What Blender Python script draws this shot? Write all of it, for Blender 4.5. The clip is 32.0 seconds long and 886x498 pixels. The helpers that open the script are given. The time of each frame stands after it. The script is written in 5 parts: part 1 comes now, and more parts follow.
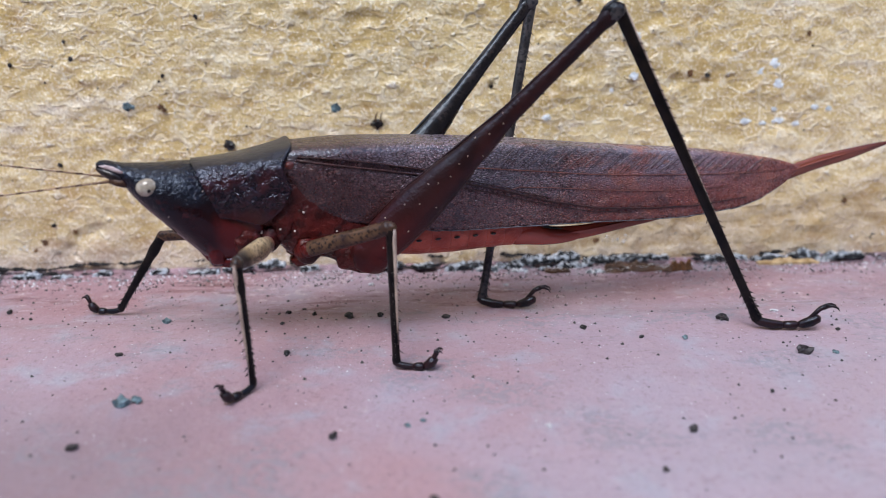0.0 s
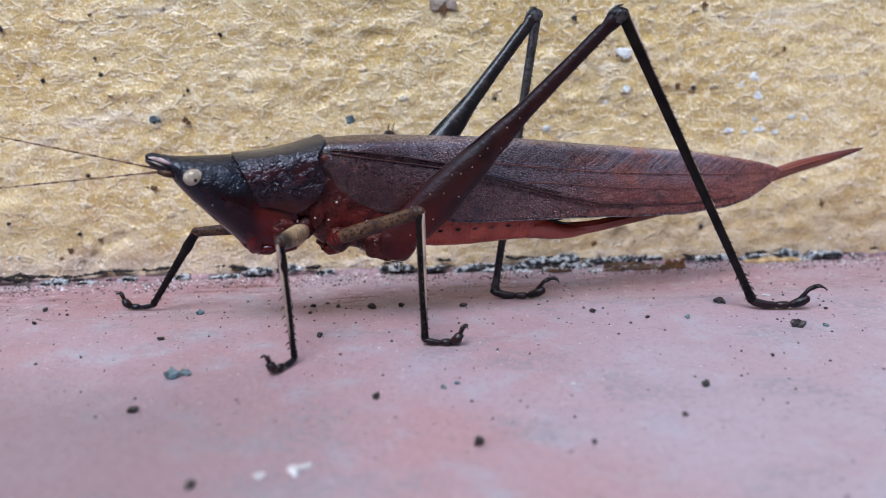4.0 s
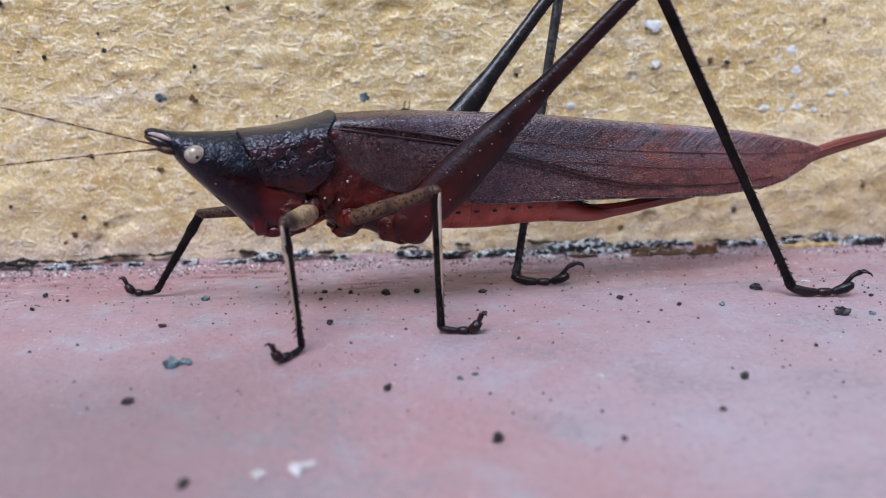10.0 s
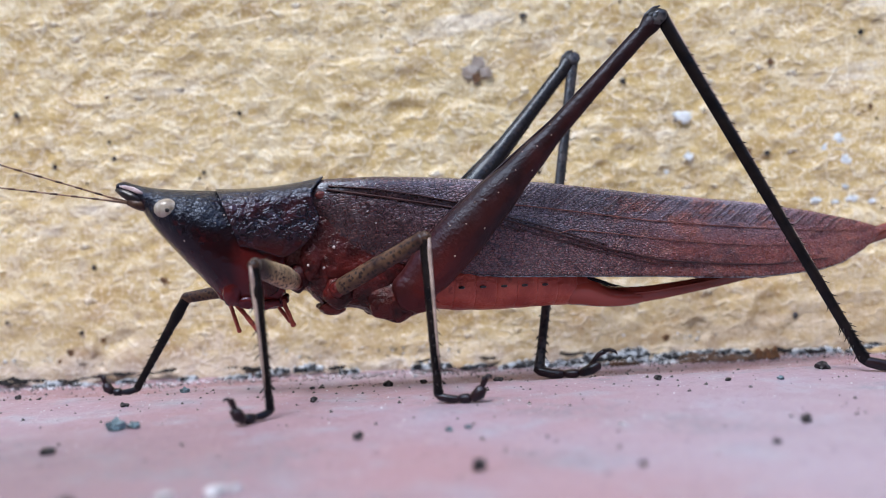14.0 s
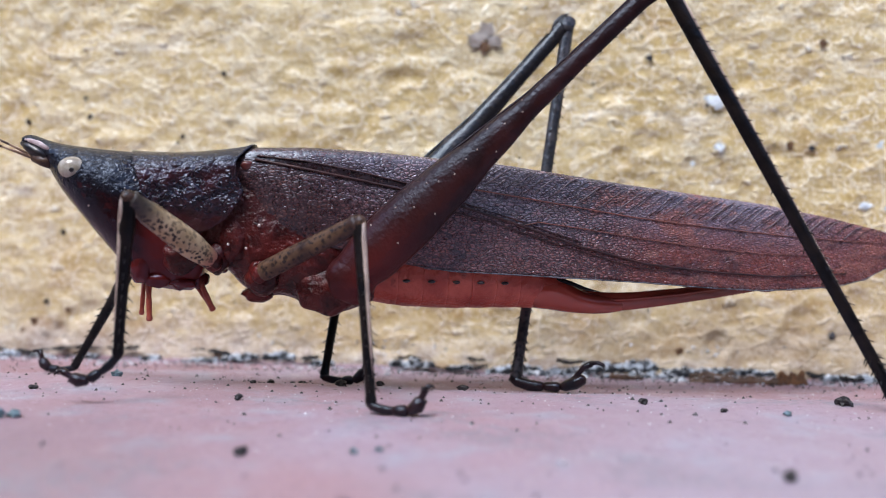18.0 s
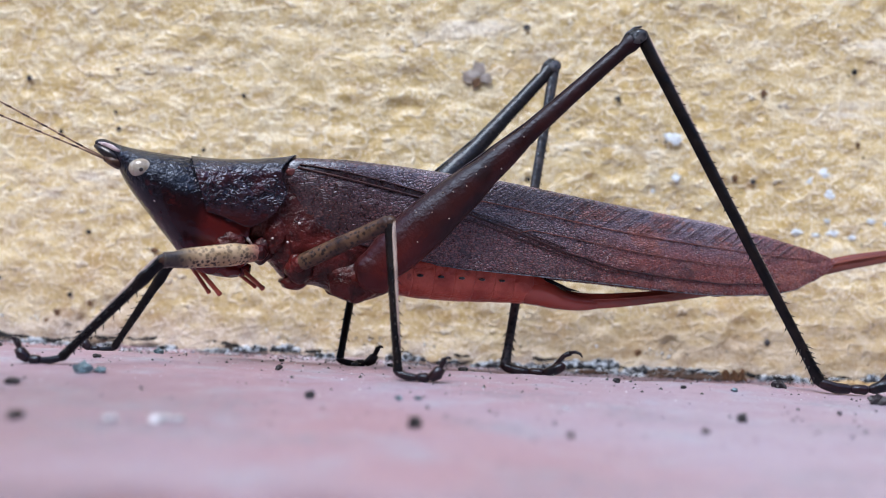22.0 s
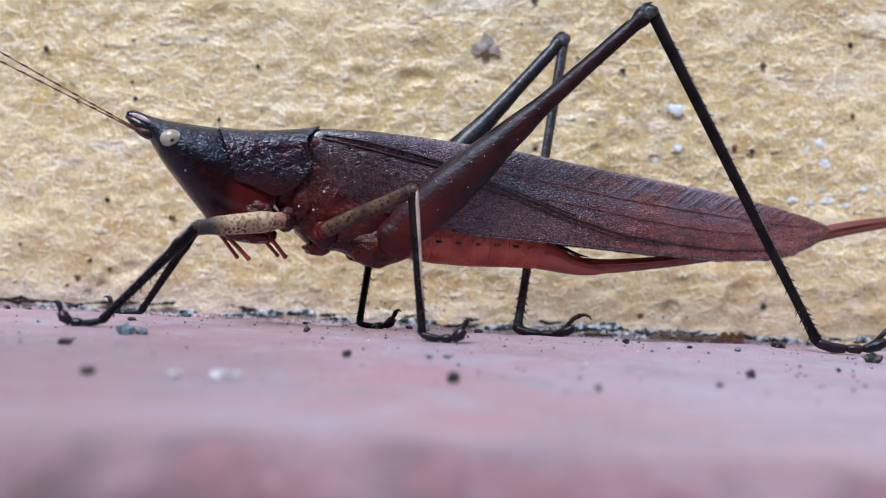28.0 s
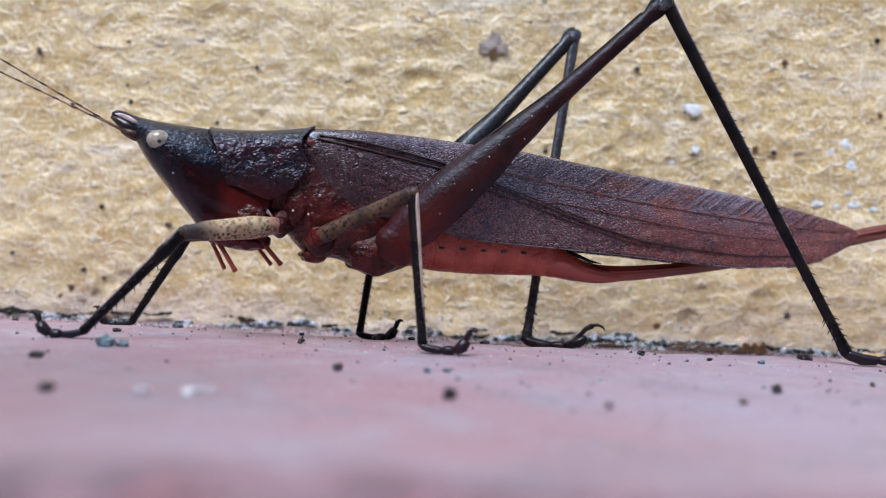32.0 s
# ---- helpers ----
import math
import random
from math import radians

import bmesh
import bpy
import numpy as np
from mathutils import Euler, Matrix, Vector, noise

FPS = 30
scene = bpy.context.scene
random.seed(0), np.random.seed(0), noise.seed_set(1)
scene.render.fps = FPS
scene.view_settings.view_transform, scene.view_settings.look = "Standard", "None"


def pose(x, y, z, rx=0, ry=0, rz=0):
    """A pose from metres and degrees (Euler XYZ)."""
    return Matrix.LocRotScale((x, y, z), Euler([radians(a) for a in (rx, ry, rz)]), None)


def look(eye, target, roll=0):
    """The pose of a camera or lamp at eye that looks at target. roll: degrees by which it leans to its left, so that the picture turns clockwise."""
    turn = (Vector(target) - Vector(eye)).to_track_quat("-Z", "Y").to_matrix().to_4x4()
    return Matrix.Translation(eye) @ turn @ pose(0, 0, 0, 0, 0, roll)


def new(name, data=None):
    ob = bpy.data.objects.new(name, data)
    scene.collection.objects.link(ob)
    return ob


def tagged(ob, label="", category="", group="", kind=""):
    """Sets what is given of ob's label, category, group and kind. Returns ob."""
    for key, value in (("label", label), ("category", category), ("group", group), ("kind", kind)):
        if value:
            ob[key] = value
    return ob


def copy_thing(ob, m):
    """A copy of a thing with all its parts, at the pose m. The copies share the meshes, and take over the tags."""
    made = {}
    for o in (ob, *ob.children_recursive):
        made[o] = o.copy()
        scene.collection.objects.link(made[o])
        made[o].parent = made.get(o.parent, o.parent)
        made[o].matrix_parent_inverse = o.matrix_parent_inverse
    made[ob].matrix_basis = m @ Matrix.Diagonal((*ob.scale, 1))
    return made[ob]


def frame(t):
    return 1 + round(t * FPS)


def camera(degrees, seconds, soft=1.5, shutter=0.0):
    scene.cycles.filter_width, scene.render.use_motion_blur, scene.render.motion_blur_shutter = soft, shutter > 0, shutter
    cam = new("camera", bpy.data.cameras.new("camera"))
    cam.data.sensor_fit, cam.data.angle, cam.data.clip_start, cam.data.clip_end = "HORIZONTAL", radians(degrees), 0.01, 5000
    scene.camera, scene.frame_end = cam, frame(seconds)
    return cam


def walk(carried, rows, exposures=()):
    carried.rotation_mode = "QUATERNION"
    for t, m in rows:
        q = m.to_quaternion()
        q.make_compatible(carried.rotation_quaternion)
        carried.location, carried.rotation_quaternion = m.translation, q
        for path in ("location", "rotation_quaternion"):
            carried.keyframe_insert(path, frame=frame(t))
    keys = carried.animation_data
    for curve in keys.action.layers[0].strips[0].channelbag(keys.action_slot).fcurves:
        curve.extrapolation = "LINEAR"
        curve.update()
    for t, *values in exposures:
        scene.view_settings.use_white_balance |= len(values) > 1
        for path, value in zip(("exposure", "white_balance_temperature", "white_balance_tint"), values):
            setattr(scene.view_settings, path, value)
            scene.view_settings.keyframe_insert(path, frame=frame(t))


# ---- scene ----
MM = 0.001
cam = camera(53.5, 32.0, soft=0.5)
cam.data.dof.use_dof = True
cam.data.dof.aperture_fstop = 34
# seconds; eye in mm; yaw, pitch, roll in degrees
PATH = [
    (0.0, 3.86, -82.38, 26.91, -3.41, -18.05, -0.23),
    (0.5, 3.93, -81.90, 25.93, -3.17, -16.38, -0.02),
    (1.0, 3.79, -81.27, 25.31, -3.05, -15.79, 0.24),
    (1.5, 2.08, -83.23, 26.08, -4.07, -15.05, 0.93),
    (2.0, -0.78, -91.10, 24.82, -6.77, -14.36, 0.06),
    (2.5, 0.03, -91.11, 23.39, -6.78, -14.41, -0.34),
    (3.0, 0.25, -90.52, 24.39, -6.54, -13.83, 0.38),
    (3.5, -1.14, -88.92, 24.62, -6.06, -14.01, 0.16),
    (4.0, -0.79, -88.30, 23.27, -5.66, -14.38, -0.44),
    (4.5, -0.20, -87.80, 21.83, -5.26, -14.24, -0.98),
    (6.5, 0.20, -86.78, 22.41, -5.12, -15.14, -0.68),
    (7.0, 0.23, -85.50, 21.17, -4.91, -14.97, -1.01),
    (7.5, 0.12, -86.23, 21.51, -4.85, -15.10, -1.05),
    (8.0, -0.09, -85.46, 21.90, -4.67, -15.24, -0.98),
    (8.5, 0.15, -85.01, 21.33, -4.37, -15.16, -1.10),
    (9.0, 0.10, -84.98, 21.02, -4.27, -15.19, -1.23),
    (9.5, -0.37, -84.91, 21.09, -4.30, -15.07, -1.04),
    (10.0, -0.10, -84.47, 21.70, -4.18, -15.03, -0.79),
    (10.5, 0.05, -84.56, 20.59, -4.06, -14.62, -1.18),
    (11.0, -0.08, -84.06, 21.38, -3.97, -14.50, -0.82),
    (11.5, -0.10, -84.12, 21.56, -3.92, -14.57, -0.73),
    (12.0, 0.83, -83.52, 21.17, -3.72, -14.30, -0.81),
    (12.5, 1.38, -83.07, 18.15, -2.92, -12.46, -1.52),
    (13.0, 2.77, -82.67, 15.32, -2.03, -8.10, -1.79),
    (13.5, 3.96, -80.16, 12.11, -0.88, -4.47, -2.25),
    (14.0, 4.77, -78.85, 8.74, 0.25, 0.48, -2.51),
    (14.5, 6.90, -79.22, -0.16, 2.81, 4.17, -0.86),
    (16.5, 12.26, -71.79, 5.13, 4.92, 1.95, 0.47),
    (17.0, 12.13, -71.71, 5.38, 4.87, 1.74, 0.45),
    (17.5, 12.06, -71.80, 6.49, 5.26, 1.39, 0.48),
    (17.8, 11.60, -71.20, 7.90, 5.75, 1.25, 0.85),
    (18.0, 11.23, -70.85, 8.85, 4.95, -0.44, 1.09),
    (18.5, 8.65, -70.31, 8.21, 4.90, 0.31, 1.90),
    (19.0, 8.45, -71.27, 9.35, 4.49, -0.03, 2.14),
    (19.5, 8.30, -72.59, 9.11, 4.06, 0.96, 2.59),
    (20.0, 8.21, -73.92, 8.77, 3.99, 2.61, 3.21),
    (20.5, 7.36, -76.68, 7.78, 2.65, 3.67, 3.33),
    (21.0, 6.67, -79.14, 5.87, 1.79, 3.13, 2.68),
    (21.5, 8.02, -81.10, 6.52, 0.91, 3.28, 3.02),
    (22.0, 7.19, -80.56, 6.28, 0.98, 2.04, 2.87),
    (22.5, 6.30, -79.27, 7.61, 1.56, 1.75, 3.14),
    (23.0, 6.18, -79.38, 7.81, 1.48, 0.95, 3.00),
    (23.5, 5.95, -79.55, 7.28, 1.41, 1.42, 2.93),
    (24.0, 6.50, -79.49, 6.45, 1.41, 1.48, 2.72),
    (24.5, 6.71, -79.20, 6.43, 1.61, 1.88, 2.81),
    (25.0, 6.22, -79.62, 5.95, 1.44, 2.07, 2.66),
    (25.5, 5.74, -84.26, 7.23, -0.43, 1.81, 3.22),
    (27.5, 5.05, -84.57, 7.24, -0.54, 0.06, 3.34),
    (28.0, 4.83, -83.34, 6.08, -0.14, -0.04, 2.82),
    (28.5, 5.15, -83.12, 5.02, -0.07, 0.03, 2.73),
    (29.0, 4.98, -83.09, 4.49, -0.05, 0.27, 2.43),
    (29.5, 4.80, -82.52, 4.40, 0.08, 0.47, 2.36),
    (30.0, 5.13, -82.90, 4.60, -0.11, 0.35, 2.33),
    (30.5, 5.12, -83.73, 4.67, -0.10, 0.27, 2.30),
    (31.0, 5.00, -83.70, 4.77, -0.01, 0.57, 2.36),
    (31.5, 4.96, -82.88, 3.73, 0.51, 2.32, 2.31),
    (32.0, 5.78, -79.81, 5.85, 0.99, 0.59, 2.65),
]


def aim(x, y, z, yaw, pitch, roll):
    eye = Vector((x, y, z)) * MM
    a, b = radians(yaw), radians(pitch)
    return look(eye, eye + Vector((-math.sin(a) * math.cos(b), math.cos(a) * math.cos(b), math.sin(b))), roll)


walk(cam, [(row[0], aim(*row[1:])) for row in PATH], exposures=[(0, 0.79, 6680, 12), (2, 0.84, 6630, 12), (4, 0.80, 6680, 12), (9, 0.76, 6720, 12.5), (12, 0.76, 6700, 12.5), (13, 0.84, 6620, 12.5), (14.5, 1.0, 6600, 12.5), (17, 0.99, 6560, 12.5), (20, 1.05, 6500, 12.5), (24, 0.95, 6480, 12.5), (28, 0.92, 6500, 12.5), (32, 0.87, 6530, 12.5)])

# ---- light ----
world = bpy.data.worlds.new("sky")
scene.world = world
world.use_nodes = True
wn = world.node_tree.nodes
sky = wn.new("ShaderNodeTexSky")
sky.sky_type, sky.sun_disc = "NISHITA", False
sky.sun_elevation, sky.sun_rotation = radians(58), radians(206)
sky.air_density, sky.dust_density, sky.ozone_density = 1.0, 1.0, 1.5
world.node_tree.links.new(sky.outputs[0], wn["Background"].inputs[0])
wn["Background"].inputs[1].default_value = 0.22
sun = new("sun", bpy.data.lights.new("sun", "SUN"))
sun.data.energy, sun.data.angle, sun.data.color = 1.5, radians(30), (0.95, 0.98, 1.0)
sun.matrix_basis = look((-0.27, -0.56, 1.0), (0, 0, 0))


# ---- materials ----
class Nodes:
    """A small builder for node materials."""

    def __init__(self, name, rough=0.5, spec=0.5, metal=0.0):
        self.mat = bpy.data.materials.new(name)
        self.mat.use_nodes = True
        self.t = self.mat.node_tree
        self.b = self.t.nodes["Principled BSDF"]
        self.b.inputs["Roughness"].default_value = rough
        self.b.inputs["Specular IOR Level"].default_value = spec
        self.b.inputs["Metallic"].default_value = metal
        self.co = self.t.nodes.new("ShaderNodeTexCoord").outputs["Object"]

    def link(self, a, b):
        self.t.links.new(a, b)

    def put(self, socket, value):
        if isinstance(value, (int, float, tuple)):
            socket.default_value = value
        else:
            self.link(value, socket)

    def scaled(self, sx, sy, sz):
        n = self.t.nodes.new("ShaderNodeMapping")
        n.inputs["Scale"].default_value = (sx, sy, sz)
        self.link(self.co, n.inputs[0])
        return n.outputs[0]

    def noise(self, mm, detail=4.0, rough=0.55, at=None, warp=0.0):
        n = self.t.nodes.new("ShaderNodeTexNoise")
        n.inputs["Scale"].default_value = 1000.0 / mm
        n.inputs["Detail"].default_value = detail
        n.inputs["Roughness"].default_value = rough
        n.inputs["Distortion"].default_value = warp
        self.link(at or self.co, n.inputs["Vector"])
        return n.outputs["Fac"]

    def cells(self, mm, feature="F1", at=None, jitter=1.0):
        n = self.t.nodes.new("ShaderNodeTexVoronoi")
        n.feature = feature
        n.inputs["Scale"].default_value = 1000.0 / mm
        n.inputs["Randomness"].default_value = jitter
        self.link(at or self.co, n.inputs["Vector"])
        return n.outputs["Distance"]

    def ramp(self, fac, *stops):
        n = self.t.nodes.new("ShaderNodeMapRange")
        n.interpolation_type = "SMOOTHSTEP"
        for k, v in zip(("From Min", "From Max", "To Min", "To Max"), stops):
            n.inputs[k].default_value = v
        self.link(fac, n.inputs["Value"])
        return n.outputs["Result"]

    def warped(self, mm, by, at=None):
        """Coordinates pushed about by a noise of that size, by so many mm."""
        n = self.t.nodes.new("ShaderNodeTexNoise")
        n.inputs["Scale"].default_value = 1000.0 / mm
        n.inputs["Detail"].default_value = 3.0
        self.link(self.co, n.inputs["Vector"])
        m = self.t.nodes.new("ShaderNodeVectorMath")
        m.operation = "MULTIPLY_ADD"
        self.link(n.outputs["Color"], m.inputs[0])
        m.inputs[1].default_value = (by * MM,) * 3
        self.link(at or self.co, m.inputs[2])
        return m.outputs[0]

    def math(self, op, a, b):
        n = self.t.nodes.new("ShaderNodeMath")
        n.operation = op
        self.put(n.inputs[0], a), self.put(n.inputs[1], b)
        return n.outputs[0]

    def mix(self, fac, a, b):
        n = self.t.nodes.new("ShaderNodeMix")
        n.data_type = "RGBA"
        self.put(n.inputs["Factor"], fac)
        for key, v in (("A", a), ("B", b)):
            s = [i for i in n.inputs if i.name == key and i.type == "RGBA"][0]
            self.put(s, (*v, 1.0) if isinstance(v, tuple) else v)
        return [o for o in n.outputs if o.type == "RGBA"][0]

    def axis(self, k):
        n = self.t.nodes.new("ShaderNodeSeparateXYZ")
        self.link(self.co, n.inputs[0])
        return n.outputs[k]

    def random(self):
        return self.t.nodes.new("ShaderNodeObjectInfo").outputs["Random"]

    def bump(self, height, mm, strength=1.0):
        n = self.t.nodes.new("ShaderNodeBump")
        n.inputs["Strength"].default_value = strength
        n.inputs["Distance"].default_value = mm * MM
        self.link(height, n.inputs["Height"])
        if self.b.inputs["Normal"].links:
            self.link(self.b.inputs["Normal"].links[0].from_socket, n.inputs["Normal"])
        self.link(n.outputs[0], self.b.inputs["Normal"])

    def sheen(self, r, g, b):
        self.b.inputs["Specular Tint"].default_value = (r, g, b, 1.0)
        return self

    def done(self, colour, rough=None):
        self.put(self.b.inputs["Base Color"], (*colour, 1.0) if isinstance(colour, tuple) else colour)
        if rough is not None:
            self.put(self.b.inputs["Roughness"], rough)
        return self.mat


def wall_paint():
    """Ochre limewash over trowelled plaster: raised pale creases, chalky streaks and clots of grit."""
    n = Nodes("ochre_paint", 0.42, 0.5)
    big, mid, fine = n.noise(14, 3), n.noise(2.6, 4, 0.55, n.scaled(0.6, 1, 1.35)), n.noise(0.35, 4, 0.6)
    chalk = n.noise(6.5, 6, 0.66, n.scaled(0.35, 1, 1.9))
    fold = n.cells(1.25, "DISTANCE_TO_EDGE", n.warped(1.1, 1.0, n.scaled(0.8, 1, 1.15)))
    small = n.cells(0.62, "DISTANCE_TO_EDGE", n.warped(0.6, 0.5, n.scaled(0.8, 1, 1.2)))
    some = n.ramp(n.noise(1.5, 3), 0.44, 0.60, 0, 1)
    few = n.ramp(n.noise(2.1, 3, 0.6, n.scaled(0.7, 1, 1.4)), 0.50, 0.62, 0, 1)
    crease = n.math("MULTIPLY", n.ramp(fold, 0.0, 0.17, 1, 0), n.ramp(some, 0, 1, 0.25, 1))
    crease = n.math("MAXIMUM", crease, n.math("MULTIPLY", n.ramp(small, 0.0, 0.22, 0.9, 0), few))
    clot = n.math("MULTIPLY", n.ramp(n.cells(1.7, "F1", n.warped(0.5, 0.7, n.scaled(0.62, 1, 1.25))), 0.08, 0.30, 1, 0), n.ramp(n.noise(3.2, 4, 0.6), 0.48, 0.60, 0, 1))
    speckle = n.noise(0.22, 3, 0.6)
    c = n.mix(n.ramp(big, 0.35, 0.65, 0, 1), (0.60, 0.44, 0.180), (0.68, 0.54, 0.280))
    c = n.mix(n.ramp(mid, 0.50, 0.68, 0, 0.6), c, (0.79, 0.68, 0.43))
    c = n.mix(n.ramp(mid, 0.30, 0.47, 0.75, 0), c, (0.45, 0.29, 0.11))
    c = n.mix(n.ramp(n.noise(0.9, 4, 0.6, n.scaled(0.7, 1, 1.3)), 0.56, 0.70, 0, 0.5), c, (0.84, 0.77, 0.60))
    c = n.mix(n.ramp(n.noise(1.1, 4, 0.6, n.scaled(0.6, 1, 1.5)), 0.28, 0.40, 0.6, 0), c, (0.33, 0.185, 0.06))
    c = n.mix(n.ramp(chalk, 0.55, 0.66, 0, 0.6), c, (0.88, 0.84, 0.75))
    c = n.mix(n.math("MULTIPLY", n.ramp(chalk, 0.55, 0.62, 0, 1), n.ramp(n.noise(0.5, 4, 0.65), 0.34, 0.44, 0.75, 0)), c, (0.30, 0.24, 0.19))
    c = n.mix(n.ramp(n.noise(10, 5), 0.60, 0.72, 0, 0.55), c, (0.47, 0.28, 0.10))
    # Glossy highlights on the creases, put into the colour as cream lines.
    c = n.mix(n.math("MULTIPLY", crease, 0.5), c, (0.93, 0.87, 0.71))
    c = n.mix(n.math("MULTIPLY", clot, n.ramp(fine, 0.42, 0.60, 0.0, 0.9)), c, (0.84, 0.81, 0.75))
    c = n.mix(n.math("MULTIPLY", clot, n.ramp(speckle, 0.34, 0.42, 0.85, 0)), c, (0.10, 0.085, 0.08))
    low = n.math("MULTIPLY", n.ramp(n.axis(2), -0.0006, 0.0012, 0.8, 0.0), n.ramp(n.noise(2.5, 5), 0.42, 0.62, 0, 1))
    c = n.mix(low, c, (0.34, 0.29, 0.28))
    stain = n.math("ADD", n.axis(2), n.math("MULTIPLY", n.math("SUBTRACT", n.noise(3.5, 5, 0.65), 0.5), 0.008))
    c = n.mix(n.math("MULTIPLY", n.ramp(stain, 0.0002, 0.0026, 0.55, 0), n.ramp(n.axis(0), -0.012, -0.002, 1, 0.25)), c, (0.50, 0.40, 0.40))
    c = n.mix(n.ramp(speckle, 0.55, 0.64, 0, 0.8), c, (0.93, 0.88, 0.76))
    c = n.mix(n.ramp(speckle, 0.32, 0.43, 0.6, 0), c, (0.34, 0.205, 0.085))
    grime = n.math("ADD", n.axis(2), n.math("MULTIPLY", n.math("SUBTRACT", n.noise(7, 5, 0.6), 0.5), 0.009))
    side = n.ramp(n.math("ADD", n.axis(0), n.math("MULTIPLY", big, 0.008)), 0.012, 0.026, 0.32, 0.6)
    c = n.mix(n.math("MULTIPLY", n.ramp(grime, 0.001, 0.008, 1, 0), side), c, n.mix(n.ramp(mid, 0.4, 0.6, 0, 1), (0.31, 0.20, 0.10), (0.45, 0.35, 0.25)))
    n.bump(mid, 0.22, 0.7)
    n.bump(crease, 0.075, 0.8)
    n.bump(n.math("MULTIPLY", clot, fine), 0.30, 1.0)
    n.bump(n.noise(0.8, 3, 0.5), 0.14, 0.9)
    n.bump(fine, 0.09, 0.9)
    return n.done(c, n.ramp(fine, 0.3, 0.7, 0.20, 0.48))


def ledge_paint():
    n = Nodes("worn_red_oxide_paint", 0.55, 0.4)
    big, mid, fine = n.noise(16, 4, 0.6), n.noise(4, 5, 0.6), n.noise(0.7, 5, 0.7)
    c = n.mix(n.ramp(big, 0.36, 0.64, 0, 1), (0.345, 0.222, 0.252), (0.345, 0.270, 0.325))
    c = n.mix(n.ramp(mid, 0.52, 0.72, 0, 0.8), c, (0.315, 0.315, 0.38))
    c = n.mix(n.ramp(n.noise(1.1, 4), 0.60, 0.72, 0, 0.3), c, (0.48, 0.41, 0.43))
    c = n.mix(n.ramp(n.noise(1.4, 4, 0.6), 0.67, 0.74, 0, 0.75), c, (0.10, 0.07, 0.07))
    grey = n.math("MULTIPLY", n.ramp(n.axis(0), 0.004, 0.022, 0, 1), n.ramp(n.math("ADD", n.axis(1), n.math("MULTIPLY", big, 0.012)), -0.022, -0.012, 0.4, 0))
    c = n.mix(grey, c, (0.345, 0.325, 0.395))
    dull = n.math("MULTIPLY", n.ramp(n.axis(0), -0.016, 0.004, 1, 0), n.ramp(n.math("ADD", n.axis(1), n.math("MULTIPLY", big, 0.01)), -0.032, -0.020, 0.8, 0))
    c = n.mix(dull, c, (0.225, 0.165, 0.195))
    smudge = n.math("MULTIPLY", n.ramp(n.noise(7, 5, 0.62, n.scaled(0.55, 1, 1)), 0.50, 0.62, 0, 0.6), n.ramp(fine, 0.42, 0.56, 0, 1))
    c = n.mix(smudge, c, (0.205, 0.212, 0.25))
    rear = n.ramp(n.math("ADD", n.axis(1), n.math("MULTIPLY", n.math("SUBTRACT", mid, 0.5), 0.008)), -0.0165, -0.0115, 0, 1)
    back = n.math("MULTIPLY", rear, n.ramp(n.noise(5, 6, 0.65, n.scaled(0.25, 1, 1)), 0.36, 0.60, 0.05, 0.4))
    c = n.mix(back, c, (0.27, 0.115, 0.12))
    c = n.mix(n.math("MULTIPLY", rear, n.ramp(n.noise(2.2, 6, 0.7, n.scaled(0.18, 1, 1)), 0.55, 0.63, 0, 0.65)), c, (0.13, 0.04, 0.04))
    c = n.mix(n.math("MULTIPLY", rear, n.ramp(n.noise(0.8, 5, 0.7, n.scaled(0.6, 1, 1)), 0.55, 0.66, 0, 0.8)), c, (0.52, 0.42, 0.43))
    c = n.mix(n.math("MULTIPLY", rear, n.ramp(n.noise(0.7, 4, 0.7), 0.28, 0.38, 0.9, 0)), c, (0.06, 0.03, 0.03))
    # Darkness of the joint's crevices painted in with its dirt, near the wall.
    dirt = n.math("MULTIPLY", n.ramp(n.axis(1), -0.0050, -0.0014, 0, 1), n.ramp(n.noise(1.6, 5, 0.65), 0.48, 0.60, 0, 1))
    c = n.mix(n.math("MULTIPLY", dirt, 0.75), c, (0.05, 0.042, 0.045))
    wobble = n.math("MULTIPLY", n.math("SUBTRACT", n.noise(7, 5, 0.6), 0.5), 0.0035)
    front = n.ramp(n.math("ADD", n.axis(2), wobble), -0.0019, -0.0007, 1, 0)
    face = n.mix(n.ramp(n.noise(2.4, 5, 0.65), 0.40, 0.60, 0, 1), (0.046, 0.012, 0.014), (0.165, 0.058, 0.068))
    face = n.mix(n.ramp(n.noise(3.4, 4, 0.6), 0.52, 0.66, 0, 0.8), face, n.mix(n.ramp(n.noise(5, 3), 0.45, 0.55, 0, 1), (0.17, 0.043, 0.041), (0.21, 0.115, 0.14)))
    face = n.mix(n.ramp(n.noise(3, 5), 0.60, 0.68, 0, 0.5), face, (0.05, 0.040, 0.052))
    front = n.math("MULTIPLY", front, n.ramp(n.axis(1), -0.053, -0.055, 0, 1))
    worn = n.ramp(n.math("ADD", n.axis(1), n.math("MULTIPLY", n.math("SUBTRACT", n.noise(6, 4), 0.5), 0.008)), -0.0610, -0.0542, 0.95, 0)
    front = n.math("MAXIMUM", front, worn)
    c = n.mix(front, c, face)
    c = n.mix(n.ramp(n.noise(0.45, 5, 0.7), 0.36, 0.46, 0.45, 0), c, (0.20, 0.13, 0.15))
    n.bump(mid, 0.25, 0.6)
    n.bump(fine, 0.14, 0.9)
    n.bump(n.noise(0.3, 4, 0.7), 0.05, 0.8)
    dust = n.noise(0.28, 4, 0.7)
